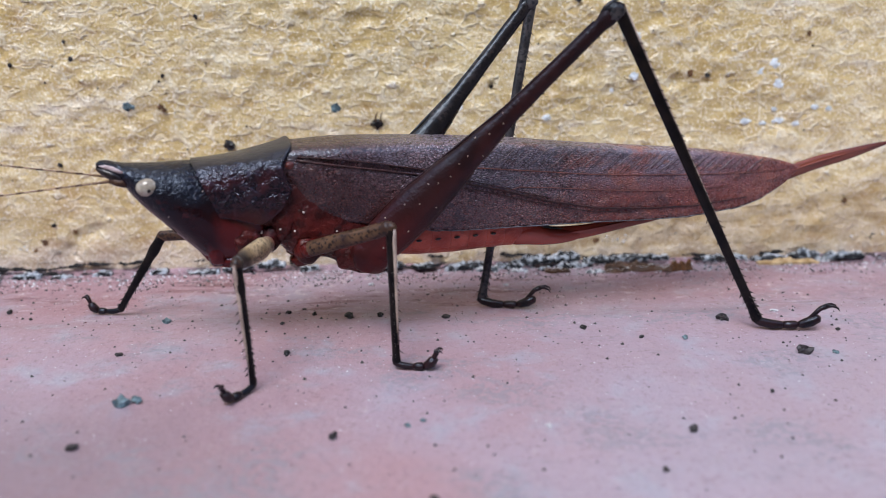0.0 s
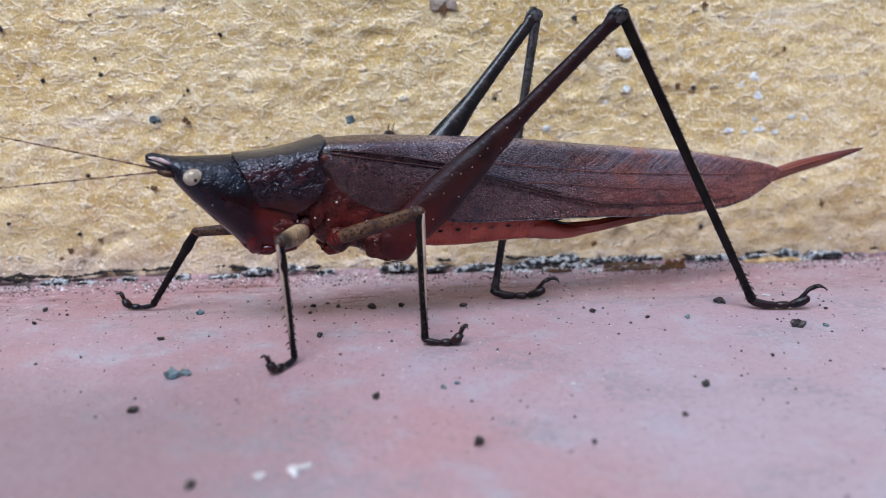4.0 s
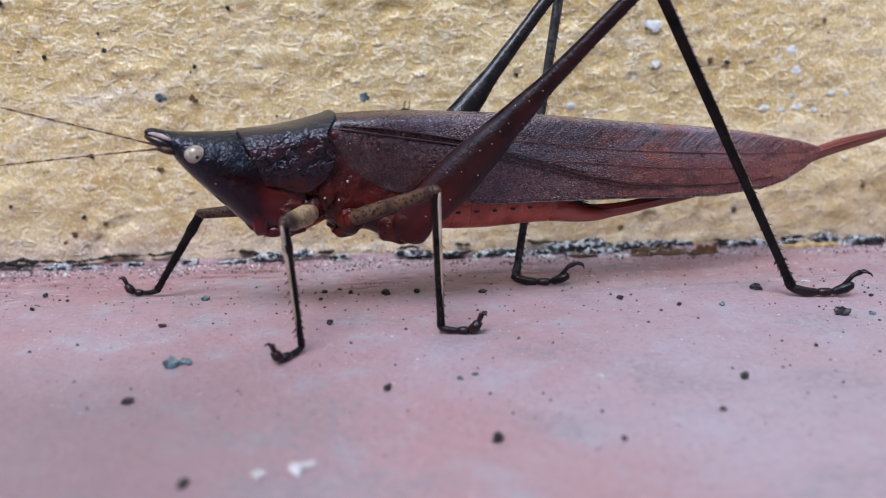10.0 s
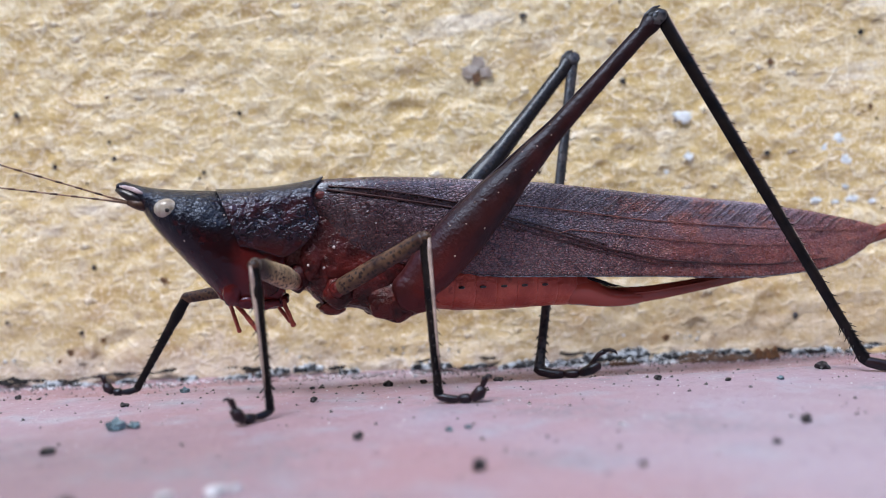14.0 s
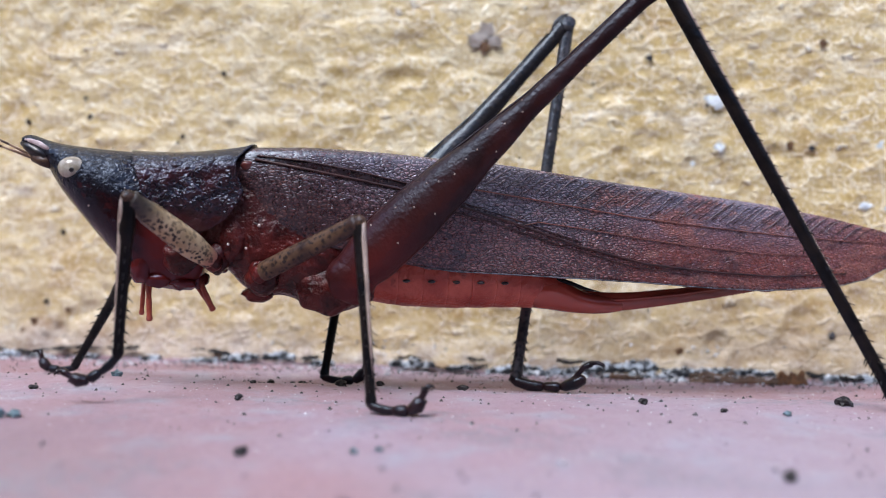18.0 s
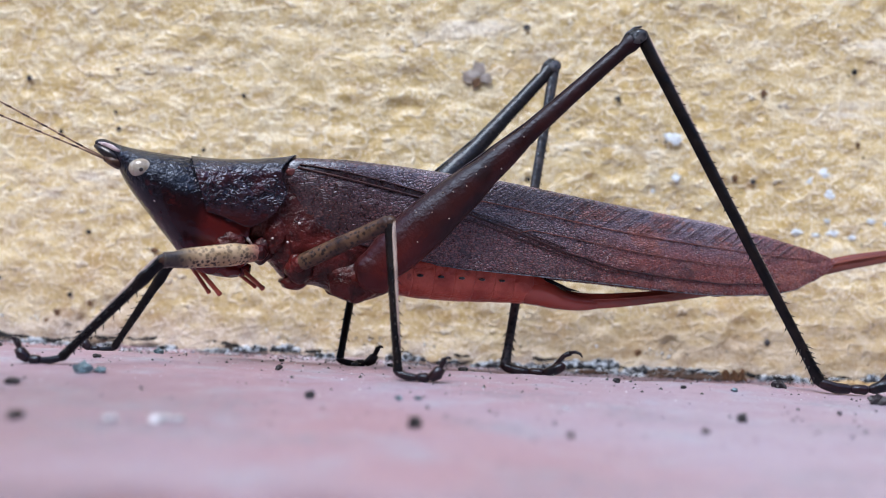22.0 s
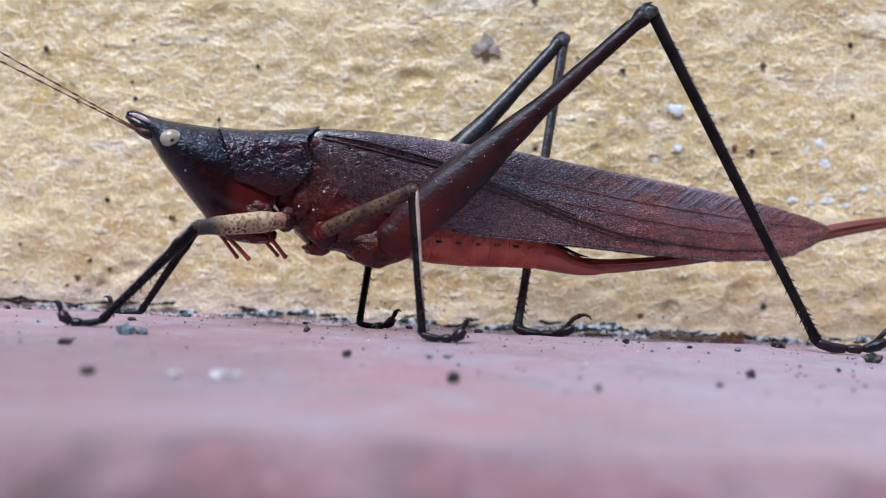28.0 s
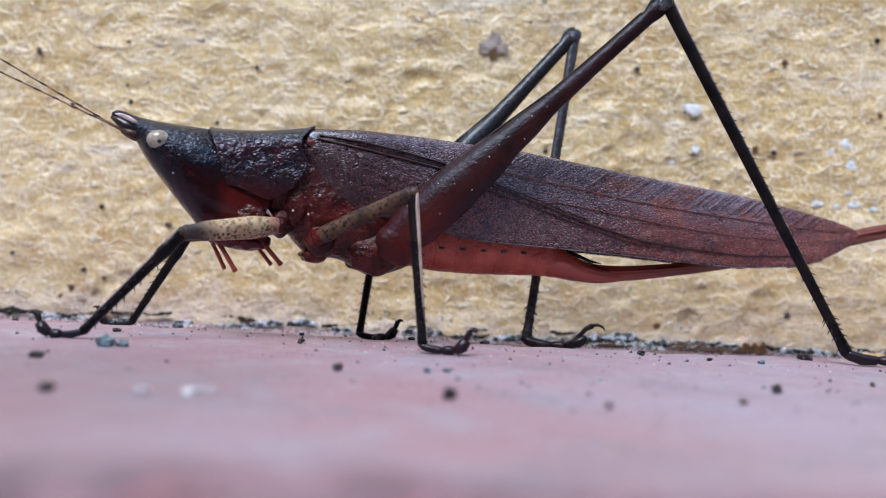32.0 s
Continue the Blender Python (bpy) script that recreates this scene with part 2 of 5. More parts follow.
    c = n.mix(n.ramp(dust, 0.62, 0.70, 0, 0.5), c, (0.52, 0.47, 0.49))
    c = n.mix(n.ramp(dust, 0.28, 0.36, 0.55, 0), c, (0.13, 0.085, 0.095))
    return n.done(c, n.ramp(mid, 0.3, 0.7, 0.66, 0.5))


def flat(name, a, b, mm=1.0, rough=0.6, spec=0.4, relief=0.05, edge=(0.32, 0.68)):
    n = Nodes(name, rough, spec)
    f = n.noise(mm, 5, 0.6)
    n.bump(f, relief, 0.8)
    return n.done(n.mix(n.ramp(f, *edge, 0, 1), a, b))


def crumb_mat():
    n = Nodes("dark_crumb", 0.5, 0.5)
    f = n.noise(0.35, 4)
    c = n.mix(n.ramp(n.random(), 0.2, 0.9, 0, 1), (0.007, 0.006, 0.007), (0.026, 0.023, 0.026))
    c = n.mix(n.ramp(f, 0.55, 0.7, 0, 0.6), c, (0.11, 0.11, 0.12))
    n.bump(f, 0.1, 1.0)
    return n.done(c)


def head_mat():
    n = Nodes("head_cuticle", 0.25, 0.36).sheen(0.62, 0.76, 1.0)
    z, f = n.axis(2), n.noise(1.3, 4)
    zz = n.math("ADD", z, n.math("MULTIPLY", n.math("SUBTRACT", f, 0.5), 0.004))
    crown = n.ramp(n.math("ADD", zz, n.math("MULTIPLY", n.axis(0), 0.30)), 0.0082, 0.0100, 0, 1)
    c = n.mix(n.ramp(zz, 0.0085, 0.0122, 0, 1), (0.019, 0.0035, 0.004), (0.008, 0.005, 0.007))
    c = n.mix(n.math("MULTIPLY", crown, 0.85), c, (0.009, 0.010, 0.015))
    c = n.mix(n.ramp(zz, 0.0054, 0.0086, 1, 0), c, (0.120, 0.012, 0.010))
    c = n.mix(n.math("MULTIPLY", n.ramp(n.axis(0), -0.0062, -0.0050, 0, 0.9), n.ramp(zz, 0.0090, 0.0105, 1, 0)), c, (0.085, 0.010, 0.009))
    c = n.mix(n.math("MULTIPLY", n.ramp(n.noise(0.9, 4), 0.56, 0.70, 0, 0.7), n.ramp(crown, 0, 1, 1, 0.2)), c, (0.065, 0.011, 0.011))
    c = n.mix(n.ramp(n.noise(1.6, 3), 0.30, 0.38, 0.85, 0), c, (0.008, 0.004, 0.005))
    n.bump(n.math("MULTIPLY", n.noise(0.36, 2, 0.5, None, 1.2), n.ramp(crown, 0, 1, 0.08, 1)), 0.15, 1.0)
    n.bump(n.noise(1.1, 2), 0.14, 0.8)
    return n.done(c, n.ramp(f, 0.3, 0.7, 0.13, 0.24))


def pronotum_mat():
    n = Nodes("wrinkled_cuticle", 0.28, 0.42).sheen(0.64, 0.77, 1.0)
    wrinkle = n.noise(0.38, 1.5, 0.45, n.warped(1.2, 0.5, n.scaled(0.8, 1, 1.1)), 1.5)
    coarse = n.noise(1.05, 2, 0.5, None, 1.4)
    z = n.axis(2)
    c = n.mix(n.ramp(wrinkle, 0.4, 0.62, 0, 1), (0.008, 0.005, 0.008), (0.026, 0.012, 0.016))
    red = n.math("MULTIPLY", n.ramp(n.noise(2.4, 2), 0.44, 0.58, 0, 1), n.ramp(z, 0.0120, 0.0132, 1, 0.15))
    c = n.mix(n.math("MULTIPLY", red, 0.5), c, (0.060, 0.013, 0.013))
    c = n.mix(n.ramp(z, 0.0126, 0.0138, 0, 0.85), c, (0.013, 0.014, 0.021))
    c = n.mix(n.ramp(n.math("ADD", z, n.math("MULTIPLY", coarse, 0.002)), 0.0104, 0.0118, 0.85, 0), c, (0.034, 0.006, 0.006))
    flatter = n.math("MULTIPLY", n.ramp(z, 0.0134, 0.0139, 1, 0.12), n.ramp(z, 0.0095, 0.0108, 0.35, 1))
    n.bump(n.math("MULTIPLY", coarse, flatter), 0.24, 0.9)
    n.bump(n.math("MULTIPLY", wrinkle, flatter), 0.12, 1.0)
    return n.done(c, n.math("MAXIMUM", n.ramp(wrinkle, 0.35, 0.65, 0.22, 0.10), n.ramp(z, 0.0134, 0.0141, 0, 0.33)))


def thorax_mat():
    n = Nodes("red_underside_cuticle", 0.30, 0.30)
    f = n.noise(1.6, 5)
    c = n.mix(n.ramp(f, 0.35, 0.65, 0, 1), (0.026, 0.0040, 0.0040), (0.098, 0.0110, 0.009))
    z = n.math("ADD", n.axis(2), n.math("MULTIPLY", n.math("SUBTRACT", f, 0.5), 0.003))
    c = n.mix(n.ramp(z, 0.0082, 0.0110, 0, 0.75), c, (0.028, 0.006, 0.007))
    c = n.mix(n.ramp(n.noise(0.9, 4, 0.6), 0.27, 0.40, 0.8, 0), c, (0.016, 0.003, 0.004))
    c = n.mix(n.ramp(n.noise(0.5, 4, 0.6), 0.66, 0.74, 0, 0.2), c, (0.32, 0.11, 0.09))
    n.bump(n.noise(1.0, 4), 0.35, 0.9)
    n.bump(n.noise(0.4, 4, 0.6), 0.15, 0.9)
    return n.done(c, n.ramp(f, 0.3, 0.7, 0.20, 0.34))


def abdomen_mat():
    n = Nodes("red_abdomen_cuticle", 0.30, 0.42)
    f = n.noise(1.8, 5)
    c = n.mix(n.ramp(f, 0.35, 0.68, 0, 1), (0.31, 0.042, 0.028), (0.46, 0.090, 0.060))
    c = n.mix(n.ramp(n.noise(0.9, 4, 0.6, n.scaled(1.6, 1, 0.5)), 0.63, 0.70, 0, 0.5), c, (0.48, 0.20, 0.14))
    c = n.mix(n.ramp(n.noise(1.3, 4, 0.6), 0.28, 0.38, 0.6, 0), c, (0.08, 0.012, 0.010))
    n.bump(n.noise(0.9, 4, 0.6), 0.22, 0.8)
    n.bump(n.noise(0.4, 4), 0.10, 0.8)
    return n.done(c)


def tegmen_mat():
    n = Nodes("veined_forewing", 0.32, 0.75).sheen(0.74, 0.85, 1.0)
    s, z = n.axis(0), n.axis(2)
    net = n.cells(0.165, "DISTANCE_TO_EDGE", n.warped(0.5, 0.24, n.scaled(0.6, 0.35, 1.0)))
    blister = n.noise(0.19, 2, 0.5, n.scaled(0.5, 0.5, 1.0), 1.1)
    fine, mid = n.noise(0.35, 4), n.noise(2.4, 6, 0.65, n.scaled(0.5, 1, 1.2))
    back = n.ramp(s, 0.012, 0.030, 0, 1)
    rear = n.math("ADD", back, n.math("MULTIPLY", n.math("SUBTRACT", mid, 0.5), 0.9))
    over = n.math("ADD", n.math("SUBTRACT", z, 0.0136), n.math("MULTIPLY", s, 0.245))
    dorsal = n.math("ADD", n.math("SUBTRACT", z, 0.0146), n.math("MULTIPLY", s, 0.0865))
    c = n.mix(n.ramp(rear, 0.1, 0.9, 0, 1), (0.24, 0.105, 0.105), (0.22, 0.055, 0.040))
    # Sky sheen put into the colour as blue-grey, just above the main vein.
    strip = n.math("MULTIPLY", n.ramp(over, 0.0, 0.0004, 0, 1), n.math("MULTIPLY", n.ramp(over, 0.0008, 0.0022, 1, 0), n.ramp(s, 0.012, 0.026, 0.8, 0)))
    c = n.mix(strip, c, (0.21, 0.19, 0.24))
    # The upper back's bluish sky sheen is painted into the colour too.
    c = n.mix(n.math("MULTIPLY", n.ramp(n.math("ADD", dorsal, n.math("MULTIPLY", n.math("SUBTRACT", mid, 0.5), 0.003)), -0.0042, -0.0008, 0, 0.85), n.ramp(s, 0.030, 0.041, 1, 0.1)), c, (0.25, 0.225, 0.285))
    c = n.mix(n.math("MULTIPLY", n.ramp(mid, 0.53, 0.64, 0, 0.85), n.ramp(back, 0.0, 0.6, 0.4, 1)), c, (0.33, 0.115, 0.085))
    c = n.mix(n.ramp(n.noise(1.3, 5, 0.65, n.scaled(0.7, 1, 1.2)), 0.55, 0.66, 0, 0.5), c, (0.022, 0.012, 0.015))
    c = n.mix(n.ramp(s, 0.003, 0.012, 0.9, 0), c, (0.052, 0.015, 0.014))
    c = n.mix(n.math("MULTIPLY", n.ramp(n.noise(0.75, 4, 0.6, n.scaled(0.6, 1, 1.2)), 0.56, 0.66, 0, 0.7), n.ramp(back, 0.0, 0.5, 0.3, 1)), c, (0.38, 0.175, 0.14))
    c = n.mix(n.math("MULTIPLY", n.ramp(n.noise(3.2, 5, 0.65, n.scaled(0.55, 1, 1.2)), 0.36, 0.46, 0.45, 0), n.ramp(s, 0.010, 0.016, 0, 1)), c, (0.030, 0.024, 0.034))
    band = n.math("ADD", z, n.math("MULTIPLY", s, 0.170))
    groove = n.math("MULTIPLY", n.math("MULTIPLY", n.ramp(band, 0.01336, 0.01346, 0, 1), n.ramp(band, 0.01374, 0.01384, 1, 0)), n.ramp(s, 0.0085, 0.0115, 0.95, 0))
    c = n.mix(groove, c, (0.024, 0.007, 0.008))
    lines = n.math("MULTIPLY", n.ramp(net, 0.04, 0.20, 0.82, 0), n.ramp(back, 0.4, 1.0, 1, 0.4))
    c = n.mix(lines, c, (0.010, 0.005, 0.007))
    c = n.mix(n.math("MULTIPLY", n.ramp(blister, 0.36, 0.52, 0.28, 0), n.ramp(back, 0.3, 1.0, 1, 0.55)), c, (0.016, 0.007, 0.009))
    c = n.mix(n.math("MULTIPLY", n.ramp(n.noise(0.5, 3), 0.60, 0.70, 0, 0.4), n.ramp(net, 0.05, 0.15, 0, 1)), c, (0.20, 0.13, 0.135))
    c = n.mix(n.math("MULTIPLY", n.math("MULTIPLY", n.ramp(net, 0.12, 0.34, 0, 1), n.ramp(blister, 0.42, 0.60, 0.05, 0.5)), n.ramp(s, 0.008, 0.020, 0.0, 1)), c, n.mix(back, (0.20, 0.12, 0.125), (0.33, 0.14, 0.11)))
    n.bump(n.math("MULTIPLY", n.ramp(net, 0.0, 0.4, 0, 1), n.math("MULTIPLY", n.ramp(back, 0.3, 1.0, 1, 0.45), n.math("MULTIPLY", n.ramp(s, 0.005, 0.016, 0.22, 1), n.math("SUBTRACT", 1.0, groove)))), 0.075, 1.0)
    crest = n.ramp(dorsal, -0.0018, -0.0004, 1, 0.3)
    n.bump(n.math("MULTIPLY", n.math("MULTIPLY", blister, crest), n.math("MULTIPLY", n.ramp(back, 0.3, 1.0, 1, 0.6), n.math("MULTIPLY", n.ramp(s, 0.005, 0.016, 0.35, 1), n.math("SUBTRACT", 1.0, groove)))), 0.09, 1.0)
    n.bump(fine, 0.045, 0.9)
    n.bump(mid, 0.16, 0.6)
    return n.done(c, n.ramp(fine, 0.3, 0.7, 0.22, 0.36))


def leg_mat(name, a, b, dots=None, rough=0.34, gloss=0.3):
    n = Nodes(name, rough, gloss).sheen(0.65, 0.82, 1.0)
    f = n.noise(1.5, 4)
    c = n.mix(n.ramp(f, 0.35, 0.65, 0, 1), a, b)
    if dots:
        c = n.mix(n.math("MULTIPLY", n.ramp(n.cells(0.27, "F1", n.warped(0.25, 0.3)), 0.30, 0.52, 0.95, 0), n.ramp(n.noise(1.6, 2), 0.36, 0.50, 0.55, 1)), c, dots)
    n.bump(n.noise(0.35, 3), 0.09, 0.8)
    return n.done(c)


def fore_femur_mat():
    n = Nodes("spotted_tan_femur", 0.36, 0.4).sheen(0.8, 0.9, 1.0)
    f, x = n.noise(1.2, 4), n.axis(0)
    c = n.mix(n.ramp(f, 0.35, 0.65, 0, 1), (0.36, 0.25, 0.135), (0.56, 0.42, 0.26))
    c = n.mix(n.ramp(x, 0.0002, 0.0012, 0.9, 0), c, (0.36, 0.15, 0.11))
    under = n.ramp(n.axis(2), -0.0003, 0.0004, 1, 0.55)
    dots = n.math("MULTIPLY", n.ramp(n.cells(0.27, "F1", n.warped(0.25, 0.3)), 0.34, 0.54, 1.0, 0), under)
    c = n.mix(n.math("MULTIPLY", dots, n.ramp(n.noise(1.1, 2), 0.34, 0.48, 0.6, 1)), c, (0.022, 0.013, 0.010))
    c = n.mix(n.ramp(n.math("ADD", x, n.math("MULTIPLY", f, 0.001)), 0.0046, 0.0062, 0, 0.95), c, (0.030, 0.024, 0.024))
    n.bump(n.noise(0.4, 3), 0.06, 0.7)
    return n.done(c)


def ovipositor_mat():
    n = Nodes("ovipositor_cuticle", 0.15, 0.6)
    f = n.noise(2.5, 4, 0.6, n.scaled(0.3, 1, 1))
    c = n.mix(n.ramp(f, 0.35, 0.65, 0, 1), (0.11, 0.026, 0.018), (0.20, 0.055, 0.034))
    c = n.mix(n.ramp(n.axis(0), 0.020, 0.031, 1, 0), c, (0.32, 0.050, 0.034))
    n.bump(f, 0.04, 0.5)
    return n.done(c)


def hind_femur_mat():
    n = Nodes("hind_femur", 0.30, 0.24).sheen(0.65, 0.80, 1.0)
    f = n.noise(2.2, 4)
    c = n.mix(n.ramp(f, 0.35, 0.65, 0, 1), (0.017, 0.0056, 0.0056), (0.038, 0.0100, 0.0090))
    c = n.mix(n.ramp(n.math("ADD", n.axis(0), n.math("MULTIPLY", f, 0.002)), 0.0020, 0.0080, 1, 0), c, (0.085, 0.0125, 0.010))
    c = n.mix(n.ramp(n.axis(0), 0.0150, 0.0230, 0, 0.7), c, (0.016, 0.008, 0.009))
    c = n.mix(n.ramp(n.math("ADD", n.axis(2), n.math("MULTIPLY", n.math("SUBTRACT", f, 0.5), 0.001)), -0.0004, 0.0008, 0, 0.6), c, (0.014, 0.007, 0.008))
    n.bump(n.noise(0.26, 2, 0.5), 0.055, 0.9)
    n.bump(n.noise(1.6, 3, 0.5), 0.05, 0.6)
    return n.done(c, n.ramp(n.noise(0.8, 3), 0.35, 0.65, 0.30, 0.42))


def far_femur_mat():
    n = Nodes("grey_speckled_femur", 0.24, 0.36).sheen(0.70, 0.85, 1.0)
    f = n.noise(1.4, 4)
    c = n.mix(n.ramp(f, 0.35, 0.65, 0, 1), (0.011, 0.009, 0.009), (0.040, 0.032, 0.031))
    c = n.mix(n.ramp(n.cells(0.34, "F1", n.warped(0.3, 0.3)), 0.32, 0.55, 0.9, 0), c, (0.010, 0.009, 0.010))
    c = n.mix(n.ramp(n.axis(2), -0.0003, 0.0003, 0.85, 0), c, (0.012, 0.010, 0.011))
    n.bump(n.noise(0.35, 3), 0.06, 0.8)
    return n.done(c)


WALL_PAINT, LEDGE_PAINT = wall_paint(), ledge_paint()
SOIL = flat("soil", (0.10, 0.07, 0.05), (0.2, 0.15, 0.1), 40, 0.9, 0.2, 2.0)
BLOCKER_GREY = flat("blocker_grey", (0.10, 0.095, 0.088), (0.17, 0.16, 0.148), 60, 0.9, 0.2, 2.0)
CRUMB = crumb_mat()
CRACK_BLACK = flat("crack_black", (0.008, 0.008, 0.009), (0.03, 0.027, 0.028), 0.6, 0.8, 0.2, 0.1)
TEAL = flat("blue_grey_crumb", (0.012, 0.026, 0.034), (0.16, 0.25, 0.29), 0.5, 0.5)
CHALK = flat("dusty_white_flake", (0.36, 0.36, 0.39), (0.60, 0.62, 0.66), 0.8, 0.35)
PALE = flat("white_paint_flake", (0.50, 0.55, 0.58), (0.86, 0.93, 0.97), 0.6, 0.4)
BROWN = flat("brown_dirt", (0.075, 0.035, 0.018), (0.19, 0.10, 0.045), 0.5, 0.7)
SCRAP = flat("dry_leaf_scrap", (0.030, 0.014, 0.008), (0.12, 0.058, 0.028), 1.2, 0.5, 0.4, 0.2)
RED_GRIT = flat("dark_red_paint_crumb", (0.06, 0.018, 0.018), (0.20, 0.08, 0.08), 0.5, 0.6)
SLATE = flat("blue_black_mortar", (0.008, 0.010, 0.014), (0.42, 0.47, 0.52), 0.7, 0.5, 0.4, 0.25, (0.48, 0.60))
RUST = flat("rusty_bark", (0.075, 0.032, 0.013), (0.20, 0.090, 0.036), 0.7, 0.6, 0.3, 0.2)
OCHRE = flat("ochre_plaster_flake", (0.30, 0.19, 0.08), (0.56, 0.42, 0.24), 1.2, 0.6, 0.3, 0.2)
PALE_RIM = flat("chalky_edge", (0.42, 0.45, 0.48), (0.85, 0.87, 0.88), 0.4, 0.6, 0.3, 0.1)
MUD = flat("grey_brown_mud", (0.24, 0.195, 0.165), (0.48, 0.44, 0.41), 0.7, 0.7, 0.3, 0.12)
MORTAR = flat("grey_mortar", (0.07, 0.085, 0.10), (0.66, 0.70, 0.74), 0.5, 0.6, 0.35, 0.25, (0.42, 0.56))
HEAD, PRONOTUM, THORAX, ABDOMEN, TEGMEN = head_mat(), pronotum_mat(), thorax_mat(), abdomen_mat(), tegmen_mat()
VEIN = flat("vein", (0.022, 0.008, 0.009), (0.055, 0.018, 0.016), 1.0, 0.4, 0.4, 0.02)
OVIPOSITOR = ovipositor_mat()
BLACK = flat("black_cuticle", (0.006, 0.005, 0.006), (0.02, 0.014, 0.014), 0.6, 0.3, 0.6, 0.03)
LEG_DARK = leg_mat("dark_leg", (0.004, 0.003, 0.0035), (0.012, 0.008, 0.007), None, 0.32, 0.18)
LEG_GREY = leg_mat("grey_leg", (0.023, 0.020, 0.021), (0.062, 0.054, 0.056), (0.012, 0.011, 0.012), 0.3, 0.5)
LEG_PALE = leg_mat("pale_leg_edge", (0.22, 0.16, 0.14), (0.40, 0.31, 0.26))
FEMUR_HIND, FEMUR_FAR = hind_femur_mat(), far_femur_mat()
FEMUR_TAN = fore_femur_mat()
SPINE = leg_mat("brown_spine", (0.02, 0.012, 0.010), (0.09, 0.06, 0.05))
HINGE = flat("dark_red_hinge", (0.06, 0.011, 0.010), (0.13, 0.028, 0.024), 0.5, 0.3, 0.5, 0.04)
FEMUR_BROWN = leg_mat("spotted_brown_femur", (0.042, 0.020, 0.013), (0.110, 0.060, 0.033), (0.014, 0.008, 0.006), 0.4)
TARSUS = leg_mat("dark_red_foot", (0.003, 0.0022, 0.0025), (0.018, 0.006, 0.006), None, 0.3, 0.4)
EYE = flat("cream_eye", (0.24, 0.20, 0.15), (0.46, 0.43, 0.37), 0.7, 0.16, 0.6, 0.01)
STRIPE = flat("pinkish_white_stripe", (0.36, 0.26, 0.27), (0.62, 0.52, 0.52), 0.5, 0.35)
CREAM = flat("cream_stripe", (0.50, 0.40, 0.38), (0.66, 0.58, 0.54), 0.6, 0.35)
PALP = flat("red_palp", (0.27, 0.050, 0.034), (0.42, 0.105, 0.070), 0.6, 0.3)
ANTENNA = leg_mat("antenna", (0.19, 0.115, 0.075), (0.36, 0.24, 0.16))
ANTENNA_BAND = leg_mat("antenna_band", (0.055, 0.028, 0.020), (0.12, 0.065, 0.045))
RIDGE = flat("brown_vein_ridge", (0.10, 0.030, 0.024), (0.21, 0.075, 0.058), 0.8, 0.32, 0.5, 0.02)
VEINLET = flat("grey_brown_veinlet", (0.11, 0.070, 0.075), (0.23, 0.18, 0.20), 0.8, 0.4, 0.5, 0.02)
MARGIN = flat("pale_wing_margin", (0.03, 0.027, 0.03), (0.19, 0.19, 0.22), 0.35, 0.45, 0.4, 0.03)


# ---- mesh helpers ----
def part(name, bm, material, parent=None, label="", smooth=True):
    """Links a bmesh, drawn in mm, as one mesh object under a thing or a part."""
    bmesh.ops.recalc_face_normals(bm, faces=bm.faces)
    me = bpy.data.meshes.new(name)
    for v in bm.verts:
        v.co *= MM
    for f in bm.faces:
        f.smooth = smooth
    bm.to_mesh(me)
    bm.free()
    me.materials.append(material)
    ob = new(name, me)
    ob.parent = parent
    return tagged(ob, label) if label else ob


def loft(bm, rings):
    """Skins closed rings of points and closes both ends."""
    rows = [[bm.verts.new(p) for p in ring] for ring in rings]
    k = len(rows[0])
    for a, b in zip(rows, rows[1:]):
        for i in range(k):
            bm.faces.new((a[i], a[(i + 1) % k], b[(i + 1) % k], b[i]))
    for row in (rows[0], rows[-1]):
        mid = bm.verts.new(sum((v.co for v in row), Vector()) / k)
        for i in range(k):
            bm.faces.new((row[i], row[(i + 1) % k], mid))
    return bm


def tube(points, radii, sides=8, flat_by=1.0, bm=None):
    """A round rod through points; flat_by squashes it sideways."""
    bm = bm or bmesh.new()
    pts = [Vector(p) for p in points]
    rings = []
    for i, p in enumerate(pts):
        d = (pts[min(i + 1, len(pts) - 1)] - pts[max(i - 1, 0)]).normalized()
        side = d.cross(Vector((0, 0, 1)))
        side = side.normalized() if side.length > 0.05 else Vector((0, 1, 0))
        up = side.cross(d).normalized()
        rings.append([p + radii[i] * (flat_by * math.cos(a) * side + math.sin(a) * up) for a in (2 * math.pi * j / sides for j in range(sides))])
    return loft(bm, rings)


def curve_at(x, table):
    """Smooth reading of a table of (x, value)."""
    if x <= table[0][0]:
        return table[0][1]
    for (x0, v0), (x1, v1) in zip(table, table[1:]):
        if x <= x1:
            return v0 + (v1 - v0) * (x - x0) / (x1 - x0)
    return table[-1][1]


def dense(rows, n=5):
    """A smooth run of rows through the given ones."""
    out = []
    for i in range(len(rows) - 1):
        a, b, c, d = rows[max(i - 1, 0)], rows[i], rows[i + 1], rows[min(i + 2, len(rows) - 1)]
        for k in range(n):
            u = k / n
            out.append(tuple(0.5 * (2 * q + (r - p) * u + (2 * p - 5 * q + 4 * r - w) * u * u + (3 * q - p - 3 * r + w) * u ** 3) for p, q, r, w in zip(a, b, c, d)))
    return out + [tuple(rows[-1])]


